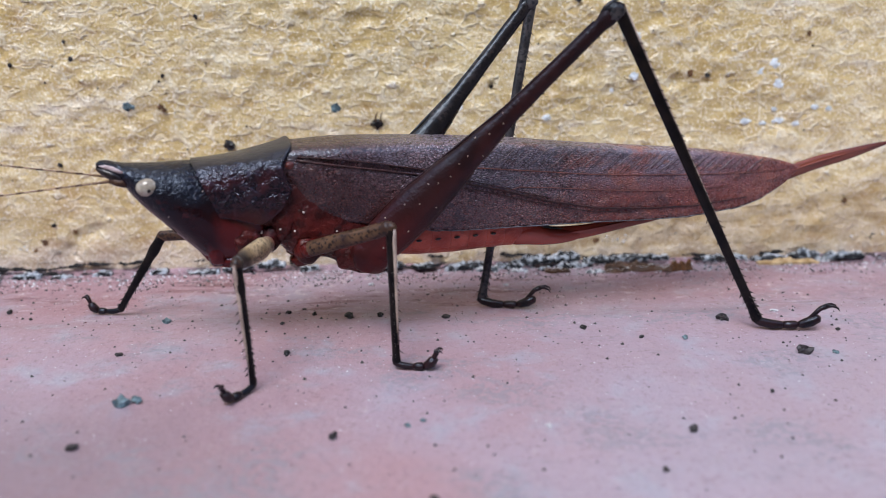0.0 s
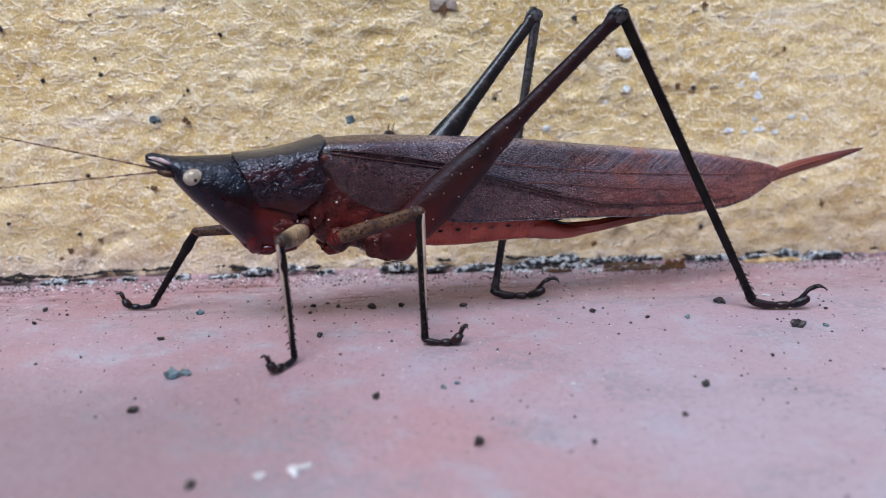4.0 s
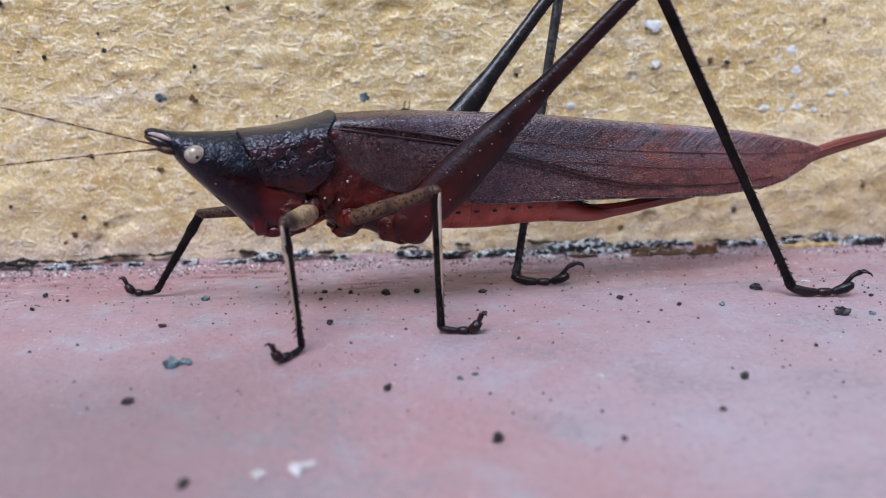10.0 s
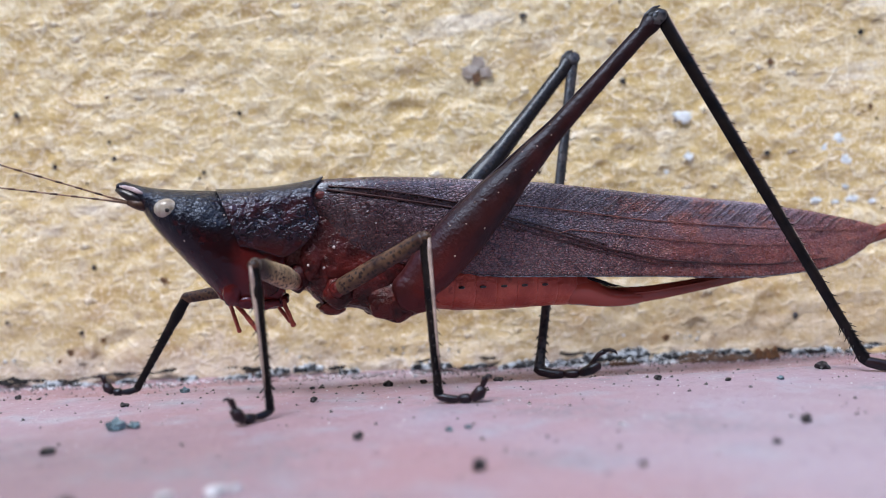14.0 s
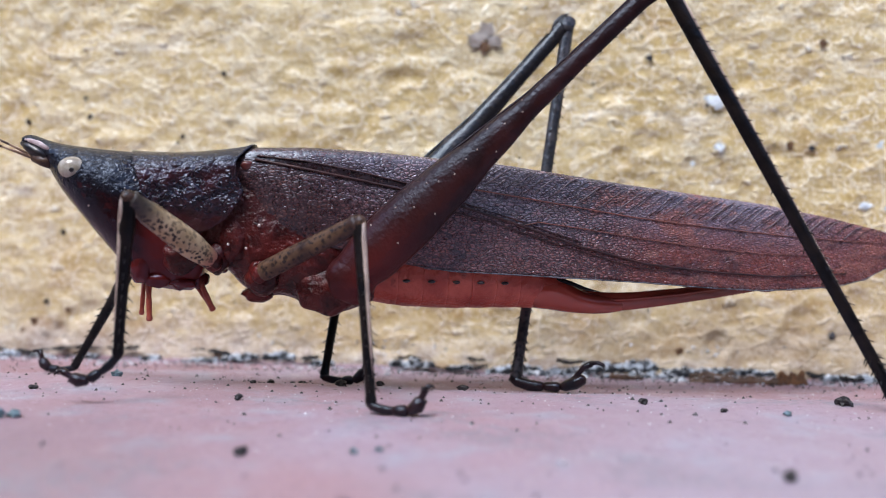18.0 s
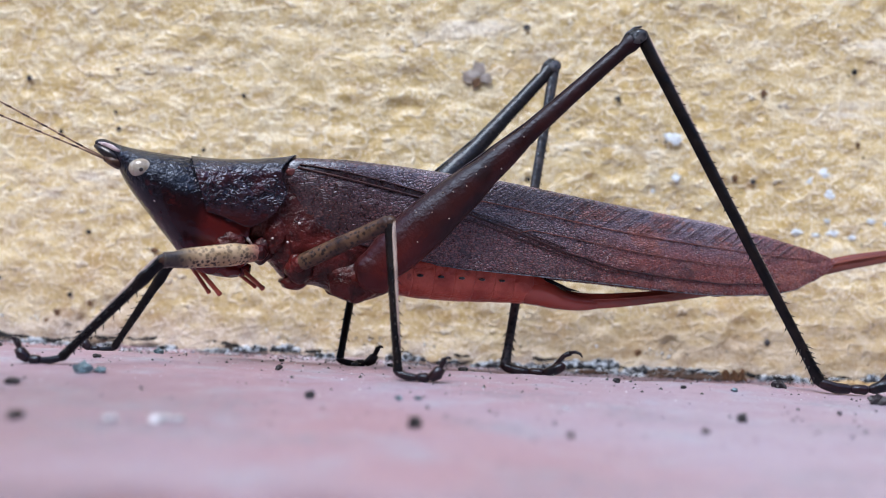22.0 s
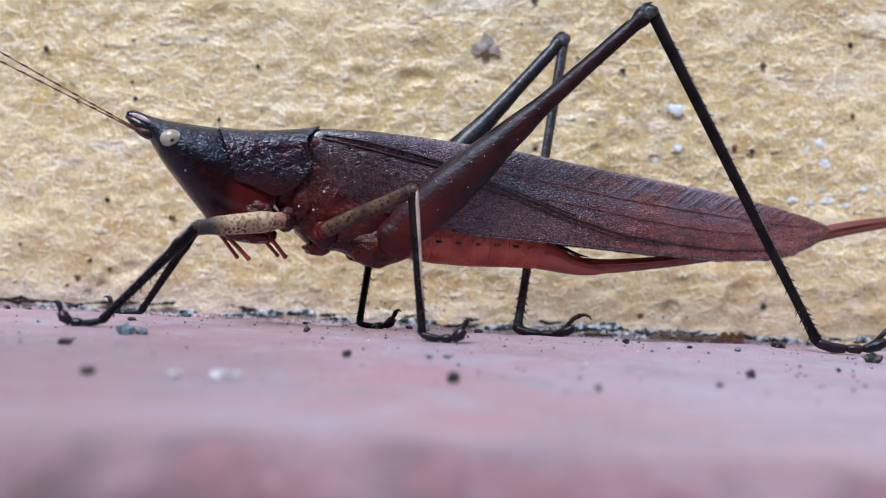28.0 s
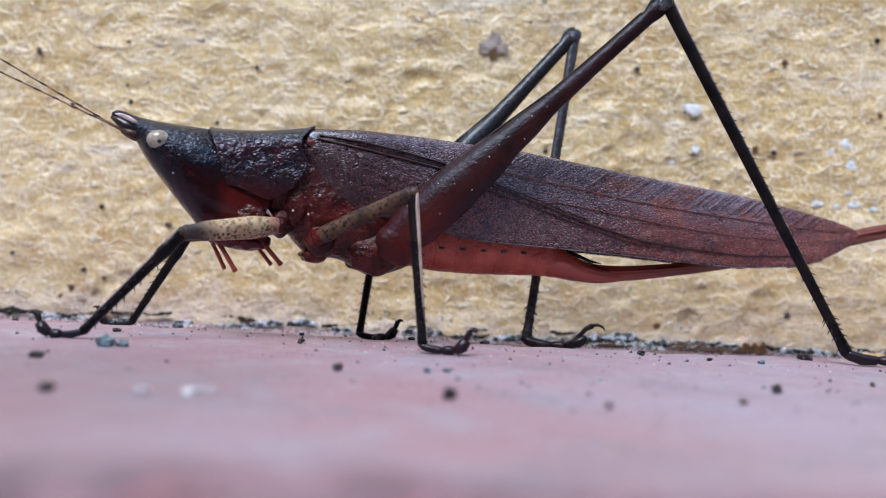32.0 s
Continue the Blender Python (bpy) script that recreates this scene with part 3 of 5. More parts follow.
def body_ring(s, top, bottom, half, power=2.3, sides=28):
    """A rounded cross-section of the body at s."""
    c, h = (top + bottom) / 2, (top - bottom) / 2
    ring = []
    for j in range(sides):
        a = 2 * math.pi * j / sides
        x, z = math.cos(a), math.sin(a)
        ring.append(Vector((s, half * math.copysign(abs(x) ** (2 / power), x), c + h * math.copysign(abs(z) ** (2 / power), z))))
    return ring


def blob(centre, radii, rough=0.0, seed=0, rings=7, sides=10):
    """A lumpy ball."""
    bm = bmesh.new()
    bmesh.ops.create_uvsphere(bm, u_segments=sides, v_segments=rings, radius=1.0)
    for v in bm.verts:
        d = 1 + rough * noise.noise(v.co * 1.7 + Vector((seed * 3.7, seed * 1.3, seed)))
        v.co = Vector(centre) + Vector((v.co.x * radii[0], v.co.y * radii[1], v.co.z * radii[2])) * d
    return bm


def value_noise(x, y, seed):
    """Smooth random heights over arrays, one bump per unit."""
    xi, yi = np.floor(x).astype(np.int64), np.floor(y).astype(np.int64)
    fx, fy = x - xi, y - yi
    fx, fy = fx * fx * (3 - 2 * fx), fy * fy * (3 - 2 * fy)

    def grain(i, j):
        h = (i * 374761393 + j * 668265263 + seed * 974634777) & 0x7FFFFFFF
        h = ((h ^ (h >> 13)) * 1274126177) & 0x7FFFFFFF
        return ((h ^ (h >> 16)) & 0xFFFF) / 65535.0 - 0.5

    a, b = grain(xi, yi) * (1 - fx) + grain(xi + 1, yi) * fx, grain(xi, yi + 1) * (1 - fx) + grain(xi + 1, yi + 1) * fx
    return a * (1 - fy) + b * fy


def spread(lo, hi, step, far, grow=1.35):
    """Even steps in the middle, growing ones out to the far ends."""
    mid = list(np.arange(lo, hi + step / 2, step))
    out, d = [], step
    while mid[-1] + sum(out) < far[1]:
        d *= grow
        out.append(d)
    right = list(np.minimum(mid[-1] + np.cumsum(out), far[1]))
    out, d = [], step
    while mid[0] - sum(out) > far[0]:
        d *= grow
        out.append(d)
    left = list(np.maximum(mid[0] - np.cumsum(out), far[0]))
    return np.array(left[::-1] + mid + right)


def sheet(name, px, py, pz, material, flip=False):
    """A grid of points as one mesh."""
    rows, cols = px.shape
    verts = np.stack([px, py, pz], -1).reshape(-1, 3) * MM
    i = np.arange(rows * cols).reshape(rows, cols)
    faces = np.stack([i[:-1, :-1], i[:-1, 1:], i[1:, 1:], i[1:, :-1]], -1).reshape(-1, 4)
    me = bpy.data.meshes.new(name)
    me.from_pydata(verts.tolist(), [], (faces[:, ::-1] if flip else faces).tolist())
    me.polygons.foreach_set("use_smooth", [True] * len(me.polygons))
    me.materials.append(material)
    return new(name, me)


# ---- the setting: a rendered wall over a painted ledge ----
EDGE = -59.5


def ledge_height(x, y):
    """Height of the ledge's top in mm."""
    lip = 1.6 * value_noise(x / 9, y * 0, 14) + 0.6 * value_noise(x / 2.2, y / 6, 15)
    near = np.clip((y + 18.0 + lip) / 3.7, 0, 1)
    h = -0.62 * near * near * (3 - 2 * near) - 0.58 * np.clip((y + 14.3) / 13.0, 0, 1)
    h = h + 0.22 * value_noise(x / 7, y / 7, 3) + 0.10 * value_noise(x / 2.1, y / 2.1, 5) + 0.05 * value_noise(x / 0.8, y / 0.8, 8)
    groove = np.exp(-(((y + 1.9 + 1.6 * value_noise(x / 5, y * 0, 11)) / 0.5) ** 2))
    return h - groove * (0.9 + 0.9 * value_noise(x / 2.3, y / 9, 12))


def build_ledge():
    xs = spread(-46, 58, 0.34, (-3000, 3000))
    ys = np.concatenate([np.arange(0.6, EDGE + 3, -0.36), EDGE + 3 - 3 * np.sin(np.linspace(0, math.pi / 2, 14))[1:]])
    drop = np.concatenate([np.zeros(len(ys) - 13), 3 - 3 * np.cos(np.linspace(0, math.pi / 2, 14))[1:]])
    fall = np.concatenate([np.arange(3.5, 40, 0.6), [60, 120, 300]])
    ys, drop = np.concatenate([ys, np.full(len(fall), EDGE)]), np.concatenate([drop, fall])
    gx, gy = np.meshgrid(xs, ys)
    gd = np.repeat(drop[:, None], len(xs), 1)
    edge = np.clip((gd - 0.1) / 2.5, 0, 1)
    gz = ledge_height(gx, gy) - gd + edge * 0.5 * value_noise(gx / 3, gd / 2, 21)
    gy = gy + edge * (1.6 * value_noise(gx / 6, gd / 5, 22) + 0.8 * value_noise(gx / 2, gd / 1.6, 23))
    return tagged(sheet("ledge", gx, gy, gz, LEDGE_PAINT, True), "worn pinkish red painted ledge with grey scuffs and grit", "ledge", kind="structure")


PITS = [(13.3, 15.9, 0.4, 0.5), (21.0, 17.1, 1.1, 0.35), (24.7, 15.3, 0.7, 0.3), (19.2, 15.8, 0.9, 0.3), (1.5, 21.5, 1.6, 0.18), (31.0, 16.2, 0.8, 0.3),
        (-24.5, 2.6, 0.8, 0.3), (-23.2, 4.2, 0.6, 0.3), (33.5, 2.8, 1.4, 0.3), (27.0, 1.2, 1.0, 0.4), (37.4, 4.6, 1.2, 0.3), (-26.8, 0.8, 0.7, 0.3), (45.5, 3.2, 1.3, 0.3)]


def build_wall():
    xs = spread(-48, 64, 0.3, (-3000, 3000))
    zs = spread(-2.2, 44, 0.3, (-2.2, 2600))
    gx, gz = np.meshgrid(xs, zs)
    warp = 0.35 * value_noise(gx / 2.4, gz / 2.4, 40)
    h = 0.9 * value_noise(gx / 13, gz / 13, 31) + 0.5 * value_noise(gx / 3.4 + warp, gz / 2.6, 32) + 0.55 * value_noise(gx / 1.25 + warp, gz / 1.0 + warp, 33)
    ridge = 1 - 4 * np.abs(value_noise(gx / 1.7 + warp, gz / 1.4, 35))
    h = h + 0.08 * np.clip(ridge, 0, 1) ** 3 + 0.16 * value_noise(gx / 0.7, gz / 0.62, 34)
    for x, z, r, deep in PITS:
        deep *= 1.7
        d = np.hypot(gx - x, gz - z) / r
        h = h - deep * np.exp(-(d ** 4)) + 0.4 * deep * np.exp(-(((d - 1.15) / 0.2) ** 2))
    flare = np.clip((3.0 - gz) / 4, 0, 1)
    wall = sheet("wall_north", gx, -h * 0.42 + 0.05 - 0.5 * flare ** 2, gz, WALL_PAINT)
    return tagged(wall, "rough ochre yellow painted plaster wall with white patches", "wall", kind="structure")


ledge, wall = build_ledge(), build_wall()
wall.modifiers.new("thickness", "SOLIDIFY").thickness = 0.15
bm = bmesh.new()
bmesh.ops.create_grid(bm, x_segments=2, y_segments=2, size=300000)
ground = tagged(part("ground", bm, SOIL), "bare brown soil below the ledge", "ground", kind="structure")
ground.location = (0, 0, -0.3)
# Unseen walls added behind and beside the camera to block low sky light.
for name, x, y, long, turn in (("blocker_south", 0, -1.6, 6.0, 0), ("blocker_east", 2.9, -0.8, 1.7, 90), ("blocker_west", -2.9, -0.8, 1.7, 90)):
    bm = bmesh.new()
    bmesh.ops.create_cube(bm, size=1000)
    bmesh.ops.scale(bm, vec=(long, 0.15, 1.5), verts=bm.verts)
    blocker = tagged(part(name, bm, BLOCKER_GREY, None, "", False), "unseen plain dark grey wall added to block low sky light", "wall", kind="structure")
    blocker.matrix_basis = pose(x, y, 0.45, 0, 0, turn)


# ---- crumbs and flakes ----
def crumb_mesh(seed, flatness):
    bm = bmesh.new()
    bmesh.ops.create_icosphere(bm, subdivisions=2, radius=0.5)
    for v in bm.verts:
        d = 1 + 0.9 * noise.noise(v.co * 3.1 + Vector((seed * 5.1, 0, seed))) + 0.4 * noise.noise(v.co * 8 + Vector((0, seed, 0)))
        v.co = Vector((v.co.x * d, v.co.y * d * 0.8, v.co.z * d * flatness))
    return bm


CRUMBS = {}


def crumb(x, y, size, kind="dark"):
    """A crumb of that many mm lying on the ledge."""
    mats = {"dark": (CRUMB, "dirt_crumb", "small black dirt crumb lying on the ledge", "crumb"),
            "teal": (TEAL, "grey_crumb", "small blue-grey crumb lying on the ledge", "crumb"),
            "pale": (CHALK, "paint_flake", "small white paint flake lying on the ledge", "flake"),
            "brown": (BROWN, "brown_crumb", "small brown dirt crumb lying on the ledge", "crumb")}
    mat, name, label, category = mats[kind]
    pick = random.randrange(4)
    if (kind, pick) not in CRUMBS:
        CRUMBS[kind, pick] = tagged(part(name, crumb_mesh(pick + 7 * len(kind), 0.35 if kind == "pale" else 0.7), mat, None, label, False), label, category, "crumbs on the ledge")
        ob = CRUMBS[kind, pick]
    else:
        ob = copy_thing(CRUMBS[kind, pick], Matrix())
    z = float(ledge_height(np.array([float(x)]), np.array([float(y)]))[0])
    size *= 0.74
    ob.matrix_basis = pose(x * MM, y * MM, (z + size * (0.1 if kind == "pale" else 0.25)) * MM, 0, 0, random.uniform(0, 360)) @ Matrix.Diagonal((size, size, size, 1))
    return ob


for x, y, size in ((-28.0, -12.7, 0.7), (-25.6, -14.5, 0.35), (-27.0, -18.1, 0.5), (-16.0, -23.4, 0.65), (-15.1, -35.9, 0.9), (-4.9, -14.2, 0.6),
                   (-5.0, -17.9, 0.5), (-2.7, -14.9, 0.6), (-3.7, -13.2, 0.4), (0.2, -16.0, 1.1), (2.7, -16.3, 0.7), (8.0, -17.3, 0.8),
                   (18.4, -20.4, 0.7), (22.4, -22.5, 0.55), (29.6, -19.7, 1.1), (33.4, -26.0, 1.3), (37.7, -22.2, 0.5), (5.7, -42.8, 1.0),
                   (0.0, -35.7, 0.8), (21.7, -36.4, 0.9), (18.7, -40.6, 0.6), (-9.9, -45.9, 0.9), (28.5, -31.8, 0.45), (12.3, -43.4, 0.5), (-4.0, -23.7, 0.7)):
    crumb(x, y, size)
for x, y, size in ((-13.7, -30.9, 1.25), (-12.9, -30.4, 1.0), (-14.1, -17.0, 0.8), (25.6, -22.9, 0.7), (35.6, -26.1, 0.6), (4.5, -34.6, 0.5), (5.5, -34.0, 0.5)):
    crumb(x, y, size, "teal")
for x, y, size in ((13.1, -35.3, 0.6), (-6.4, -45.3, 1.0), (-4.6, -44.9, 1.3), (-3.9, -44.5, 0.9), (34.5, -18.2, 0.8), (1.8, -7.0, 0.9), (14.0, -8.0, 0.7)):
    crumb(x, y, size, "pale")


def scatter(name, count, where, sizes, material, label, category, seed):
    """Very many tiny grains as one object."""
    rng = random.Random(seed)
    bm = bmesh.new()
    verts, faces = [], []
    for _ in range(count):
        p, up = where(rng)
        r = rng.uniform(*sizes) * rng.uniform(0.5, 1.0)
        base = len(verts)
        ring = [Vector((rng.uniform(0.6, 1.1) * math.cos(a), rng.uniform(0.6, 1.1) * math.sin(a), 0)) for a in (0.3, 1.5, 2.8, 4.1, 5.3)]
        side = Vector((1, 0, 0))
        fwd = up.cross(side)
        for q in ring:
            verts.append(p + r * (q.x * side + q.y * fwd) - 0.2 * r * up)
        verts.append(p + r * 0.75 * up + r * 0.3 * rng.uniform(-1, 1) * side)
        faces += [(base + i, base + (i + 1) % 5, base + 5) for i in range(5)]
    bm.free()
    me = bpy.data.meshes.new(name)
    me.from_pydata([v * MM for v in verts], [], faces)
    me.materials.append(material)
    return tagged(new(name, me), label, category, kind="stuff")


def on_ledge(lo, hi, power=1.0):
    def at(rng):
        x, y = rng.uniform(-44, 54), lo + (hi - lo) * rng.random() ** power
        return Vector((x, y, float(ledge_height(np.array([x]), np.array([y]))[0]))), Vector((0, 0, 1))
    return at


def on_wall(lo, hi, power=1.0):
    def at(rng):
        x, z = rng.uniform(-46, 62), lo + (hi - lo) * rng.random() ** power
        return Vector((x, -0.05, z)), Vector((0, -1, 0))
    return at


scatter("grit", 950, on_ledge(-56, -3, 0.5), (0.04, 0.25), CRUMB, "fine black grit strewn over the ledge", "grit", 1)
scatter("pale_grit", 2600, on_ledge(-38, -2, 0.6), (0.025, 0.11), CHALK, "fine white grit near the wall's foot", "grit", 2)
scatter("joint_grit", 1500, on_ledge(-7.0, -1.0), (0.05, 0.26), CRUMB, "black dirt in the joint below the wall", "dirt", 3)
scatter("joint_mortar", 1600, on_ledge(-5.5, -0.6), (0.05, 0.24), MORTAR, "grey mortar bits in the joint below the wall", "mortar", 4)
scatter("wall_foot_grit", 420, on_wall(-1.1, 1.2), (0.05, 0.22), MORTAR, "pale mortar grains on the wall's foot", "mortar", 6)
scatter("wall_foot_dirt", 260, on_wall(-1.1, 0.8), (0.05, 0.2), CRUMB, "dark dirt grains on the wall's foot", "dirt", 7)
scatter("red_grit", 500, on_ledge(-17, -4, 0.8), (0.04, 0.14), RED_GRIT, "dark red paint crumbs near the wall's foot", "grit", 8)
scatter("wall_grit", 190, on_wall(-1, 42), (0.07, 0.2), CRUMB, "tiny black specks stuck on the wall", "specks", 5)


# ---- specks on the wall ----
def wall_spot(name, x, z, size, material, deep=0.4, wide=1.0):
    rng = random.Random(int(x * 31 + z * 7))
    bm = crumb_mesh(rng.random() * 20, 1.0)
    for v in bm.verts:
        v.co = Vector((x + v.co.x * size * wide, -0.12 + v.co.y * size * deep, z + v.co.z * size))
    return part(name, bm, material, wall, "", False)


for x, z, size in ((-25.1, 20.3, 0.45), (-16.7, 17.2, 0.5), (-1.1, 19.8, 0.4), (-9.5, 12.5, 0.3), (-26.9, 9.1, 0.6), (-20.7, 7.7, 0.8), (-30.1, 18.3, 0.6),
                   (-28.3, 3.3, 0.6), (-26.4, 2.6, 0.5), (-29.4, 1.6, 0.8), (-30.3, 0.8, 0.6), (-34.9, 4.5, 0.5), (32.1, 16.9, 0.8), (33.8, 16.7, 0.6),
                   (35.6, 2.1, 0.8), (48.9, 4.2, 0.7), (24.0, 0.6, 0.9), (13.3, 15.9, 0.5), (21.2, 23.7, 0.8), (34.5, 24.9, 0.8), (42.7, 27.2, 0.7),
                   (-33.4, 23.1, 0.7), (-13.3, 22.4, 0.5), (-24.7, 18.8, 0.6), (-25.2, 24.3, 0.45), (12.5, 30.0, 0.8), (43.2, 20.5, 0.6)):
    wall_spot("dirt_speck", x, z, size * 0.72, CRUMB if int(x * 10) % 3 else BROWN)
for x, z, size in ((-20.1, 14.5, 0.9), (-1.2, 14.1, 0.9), (-17.2, 14.4, 0.5), (-16.9, 14.1, 0.45)):
    wall_spot("dirt_speck", x, z, size, TEAL if size > 0.6 else BROWN)
for x, z, size, wide in ((40.4, 15.8, 0.95, 2.2), (40.2, 17.7, 0.9, 1.0), (38.9, 17.0, 0.6, 1.0), (26.8, 16.7, 0.7, 1.2), (24.7, 15.4, 0.4, 1.0),
                         (26.4, 20.3, 0.9, 1.8), (10.4, 14.0, 0.5, 1.4), (18.6, 12.9, 0.5, 1.4), (-29.2, 0.2, 0.7, 1.0), (-27.2, -0.4, 0.6, 1.0), (38.0, 12.3, 0.5, 1.8), (39.6, 12.1, 0.45, 1.5), (41.2, 12.3, 0.5, 1.9), (42.9, 12.0, 0.4, 1.6), (44.6, 13.6, 0.45, 1.8), (46.0, 13.4, 0.4, 1.4), (40.6, 13.4, 0.4, 1.2)):
    wall_spot("paint_spot", x, z, size, PALE, 0.2, wide)
for x, z in ((2.6, 12.6), (-11.2, 10.8)):
    clod = wall_spot("dirt_clod", x, z, 0.95, CRUMB, 0.8, 1.1)
    if x > 0:
        for lean in (-0.1, 0.35):
            part("straw", tube([(x + lean, -0.5, z + 0.2), (x + lean + 0.05, -0.7, z + 0.9), (x + lean + 0.22, -0.8, z + 1.2)], (0.07, 0.06, 0.04), 6), BROWN, clod)
for x, z, size in ((7.4, 25.2, 1.1), (8.3, 25.9, 1.2), (9.0, 25.0, 0.9), (8.0, 24.6, 0.8)):
    wall_spot("mud_spot", x, z, size, MUD if size > 0.85 else BROWN, 0.10, 1.1)


def shard(x, y, z, long, high, mat, rim, name, label, seed, lean=0.0):
    """A thin broken plate lying in the joint, with a chipped pale upper rim."""
    k = 26
    chip = random.Random(seed)
    loops, crest = [], []
    for i in range(k + 1):
        u = i / k
        rise = high * (0.25 + 0.75 * math.sin(math.pi * min(1, max(0, u))) ** 0.5) * (0.8 + 0.7 * noise.noise(Vector((u * 5, seed * 1.7, 0)))) * chip.uniform(0.6, 1.15)
        px = x + long * (u - 0.5)
        py = y + 0.45 * noise.noise(Vector((u * 4, seed * 2.3, 4)))
        pz = z + lean * (u - 0.5)
        loops.append([Vector((px, py - 0.45, pz - 0.25)), Vector((px, py - 0.40, pz + 0.10)), Vector((px, py - 0.12, pz + rise)), Vector((px, py + 0.25, pz + rise * 0.95)), Vector((px, py + 0.5, pz - 0.25))])
        crest.append(Vector((px, py - 0.15, pz + rise)))
    ob = tagged(part(name, loft(bmesh.new(), loops), mat, None, "", False), label, "flake")
    if rim:
        part("rim", tube(crest, [rim * max(0.08, 1.9 * noise.noise(Vector((i * 0.45, seed, 2))) + chip.uniform(0.0, 0.5)) for i in range(k + 1)], 5), PALE_RIM, ob, "chalky white broken edge", False)
    return ob


DARK_SHARD = "black and blue-grey flaked mortar shard in the joint"
for i, (x, y, z, long, high, lean) in enumerate(((11.0, -2.2, -1.0, 4.4, 0.55, 0.3), (14.6, -2.6, -1.05, 3.2, 0.55, 0.2), (17.2, -1.9, -0.85, 4.2, 0.6, 0.5), (20.6, -1.6, -0.65, 3.0, 0.85, 0.2), (21.4, -2.6, -1.1, 3.4, 0.5, 0.1),
                                                 (19.2, -3.4, -1.2, 2.6, 0.35, -0.2), (24.0, -1.7, -0.9, 3.2, 0.5, 0.1), (26.9, -1.7, -0.75, 3.8, 0.45, 0.0), (29.4, -1.6, -0.7, 3.0, 0.4, -0.1), (36.5, -1.6, -0.9, 4.5, 0.3, 0.0),
                                                 (41.0, -1.9, -1.0, 3.6, 0.4, 0.1), (44.6, -1.7, -0.8, 3.0, 0.6, 0.2), (48.5, -2.0, -0.9, 4.0, 0.5, 0.0), (-11.0, -1.6, -0.75, 3.0, 0.4, 0.3), (-7.8, -1.6, -0.6, 2.6, 0.6, 0.0), (-14.2, -2.2, -1.05, 3.0, 0.3, 0.1), (3.0, -1.8, -0.8, 3.6, 0.4, 0.0), (-30.5, -2.2, -1.0, 2.6, 0.42, 0.2), (-27.2, -2.6, -1.05, 1.6, 0.3, -0.1), (-23.6, -2.0, -0.95, 1.8, 0.2, 0.1), (-18.4, -1.8, -0.9, 1.6, 0.18, 0.1), (-4.2, -1.9, -0.9, 1.8, 0.22, 0.0), (6.8, -1.9, -0.9, 2.0, 0.22, 0.1))):
    shard(x, y, z, long, high, SLATE, 0.10, "mortar_flake", DARK_SHARD, 30 + i, lean)
for i, (x, y, z, long, high) in enumerate(((23.0, -4.6, -1.15, 1.9, 0.42), (12.8, -3.2, -1.1, 2.2, 0.5), (15.9, -3.6, -1.15, 1.6, 0.3), (41.8, -3.4, -1.15, 2.0, 0.3), (-27.4, -4.0, -1.2, 0.9, 0.25), (-25.2, -4.2, -1.2, 0.8, 0.25), (46.0, -2.8, -1.1, 1.2, 0.35))):
    shard(x, y, z, long, high, MORTAR, 0.05, "paint_flake", "chalky white paint flake lying in the joint", 60 + i)
shard(27.4, -4.6, -1.05, 7.0, 0.65, SCRAP, 0.05, "leaf_scrap", "dry brown curled leaf scrap in the joint", 3, 0.15)
shard(26.2, -3.9, -0.85, 4.2, 0.5, SCRAP, 0, "leaf_scrap", "dry brown curled leaf scrap in the joint", 8)
shard(19.4, -4.2, -1.0, 2.4, 0.4, SCRAP, 0.06, "leaf_scrap", "dry brown curled leaf scrap in the joint", 9)
shard(31.0, -4.7, -1.0, 2.6, 1.35, RUST, 0, "bark_knob", "round orange-brown bark knob in the joint", 4)
shard(42.2, -3.4, -0.95, 6.0, 0.35, OCHRE, 0, "plaster_flake", "ochre plaster flake fallen into the joint", 5)


def joint_gap(name, y, z, seed, thick, fill):
    """A black broken seam where the wall meets the ledge: the crack's darkness and dirt as a thin ragged lip."""
    xs = np.arange(-46, 58, 0.11)
    flow = xs * 0
    jag = np.random.default_rng(seed).uniform(-1, 1, (2, len(xs)))
    mid_y = y + 0.9 * value_noise(xs / 6, flow, seed) + 0.4 * value_noise(xs / 1.3, flow, seed + 1)
    mid_z = z + 0.6 * value_noise(xs / 5, flow, seed + 2) + 0.30 * value_noise(xs / 0.9, flow, seed + 3) + 0.06 * jag[0]
    half = np.clip(thick * (fill + 3.0 * value_noise(xs / 2.6, flow, seed + 4) + 1.2 * value_noise(xs / 0.5, flow, seed + 5)) + thick * 0.35 * jag[1], 0.002, 0.6)
    deep = 0.4 * np.clip(half / 0.08 - 0.1, 0, 1)
    rows = [(xs, mid_y + deep, mid_z - half), (xs, mid_y, mid_z - half), (xs, mid_y - 0.2 * deep, mid_z), (xs, mid_y, mid_z + half), (xs, mid_y + deep, mid_z + half)]
    gx, gy, gz = (np.array([row[n] for row in rows]) for n in range(3))
    return tagged(sheet(name, gx, gy, gz, CRACK_BLACK), "ragged black ribbon for the dark crack and dirt in the joint below the wall", "dirt", kind="stuff")


# Black ribbons stand in for the shaded crack between wall and ledge.
joint_gap("joint_crack", -1.35, -0.55, 61, 0.13, 0.0)
joint_gap("joint_crack", -2.3, -0.85, 81, 0.12, -0.4)


# ---- the katydid: x runs from head to tail, -y is the side to the open, mm ----
ROOT_B = Vector((-4.8, -19.6, 0.0))
HEADING = math.degrees(math.atan(0.24))
katydid = tagged(new("katydid"), "dark red-brown cone-headed katydid standing on the ledge", "katydid")
katydid.empty_display_size = 0.002
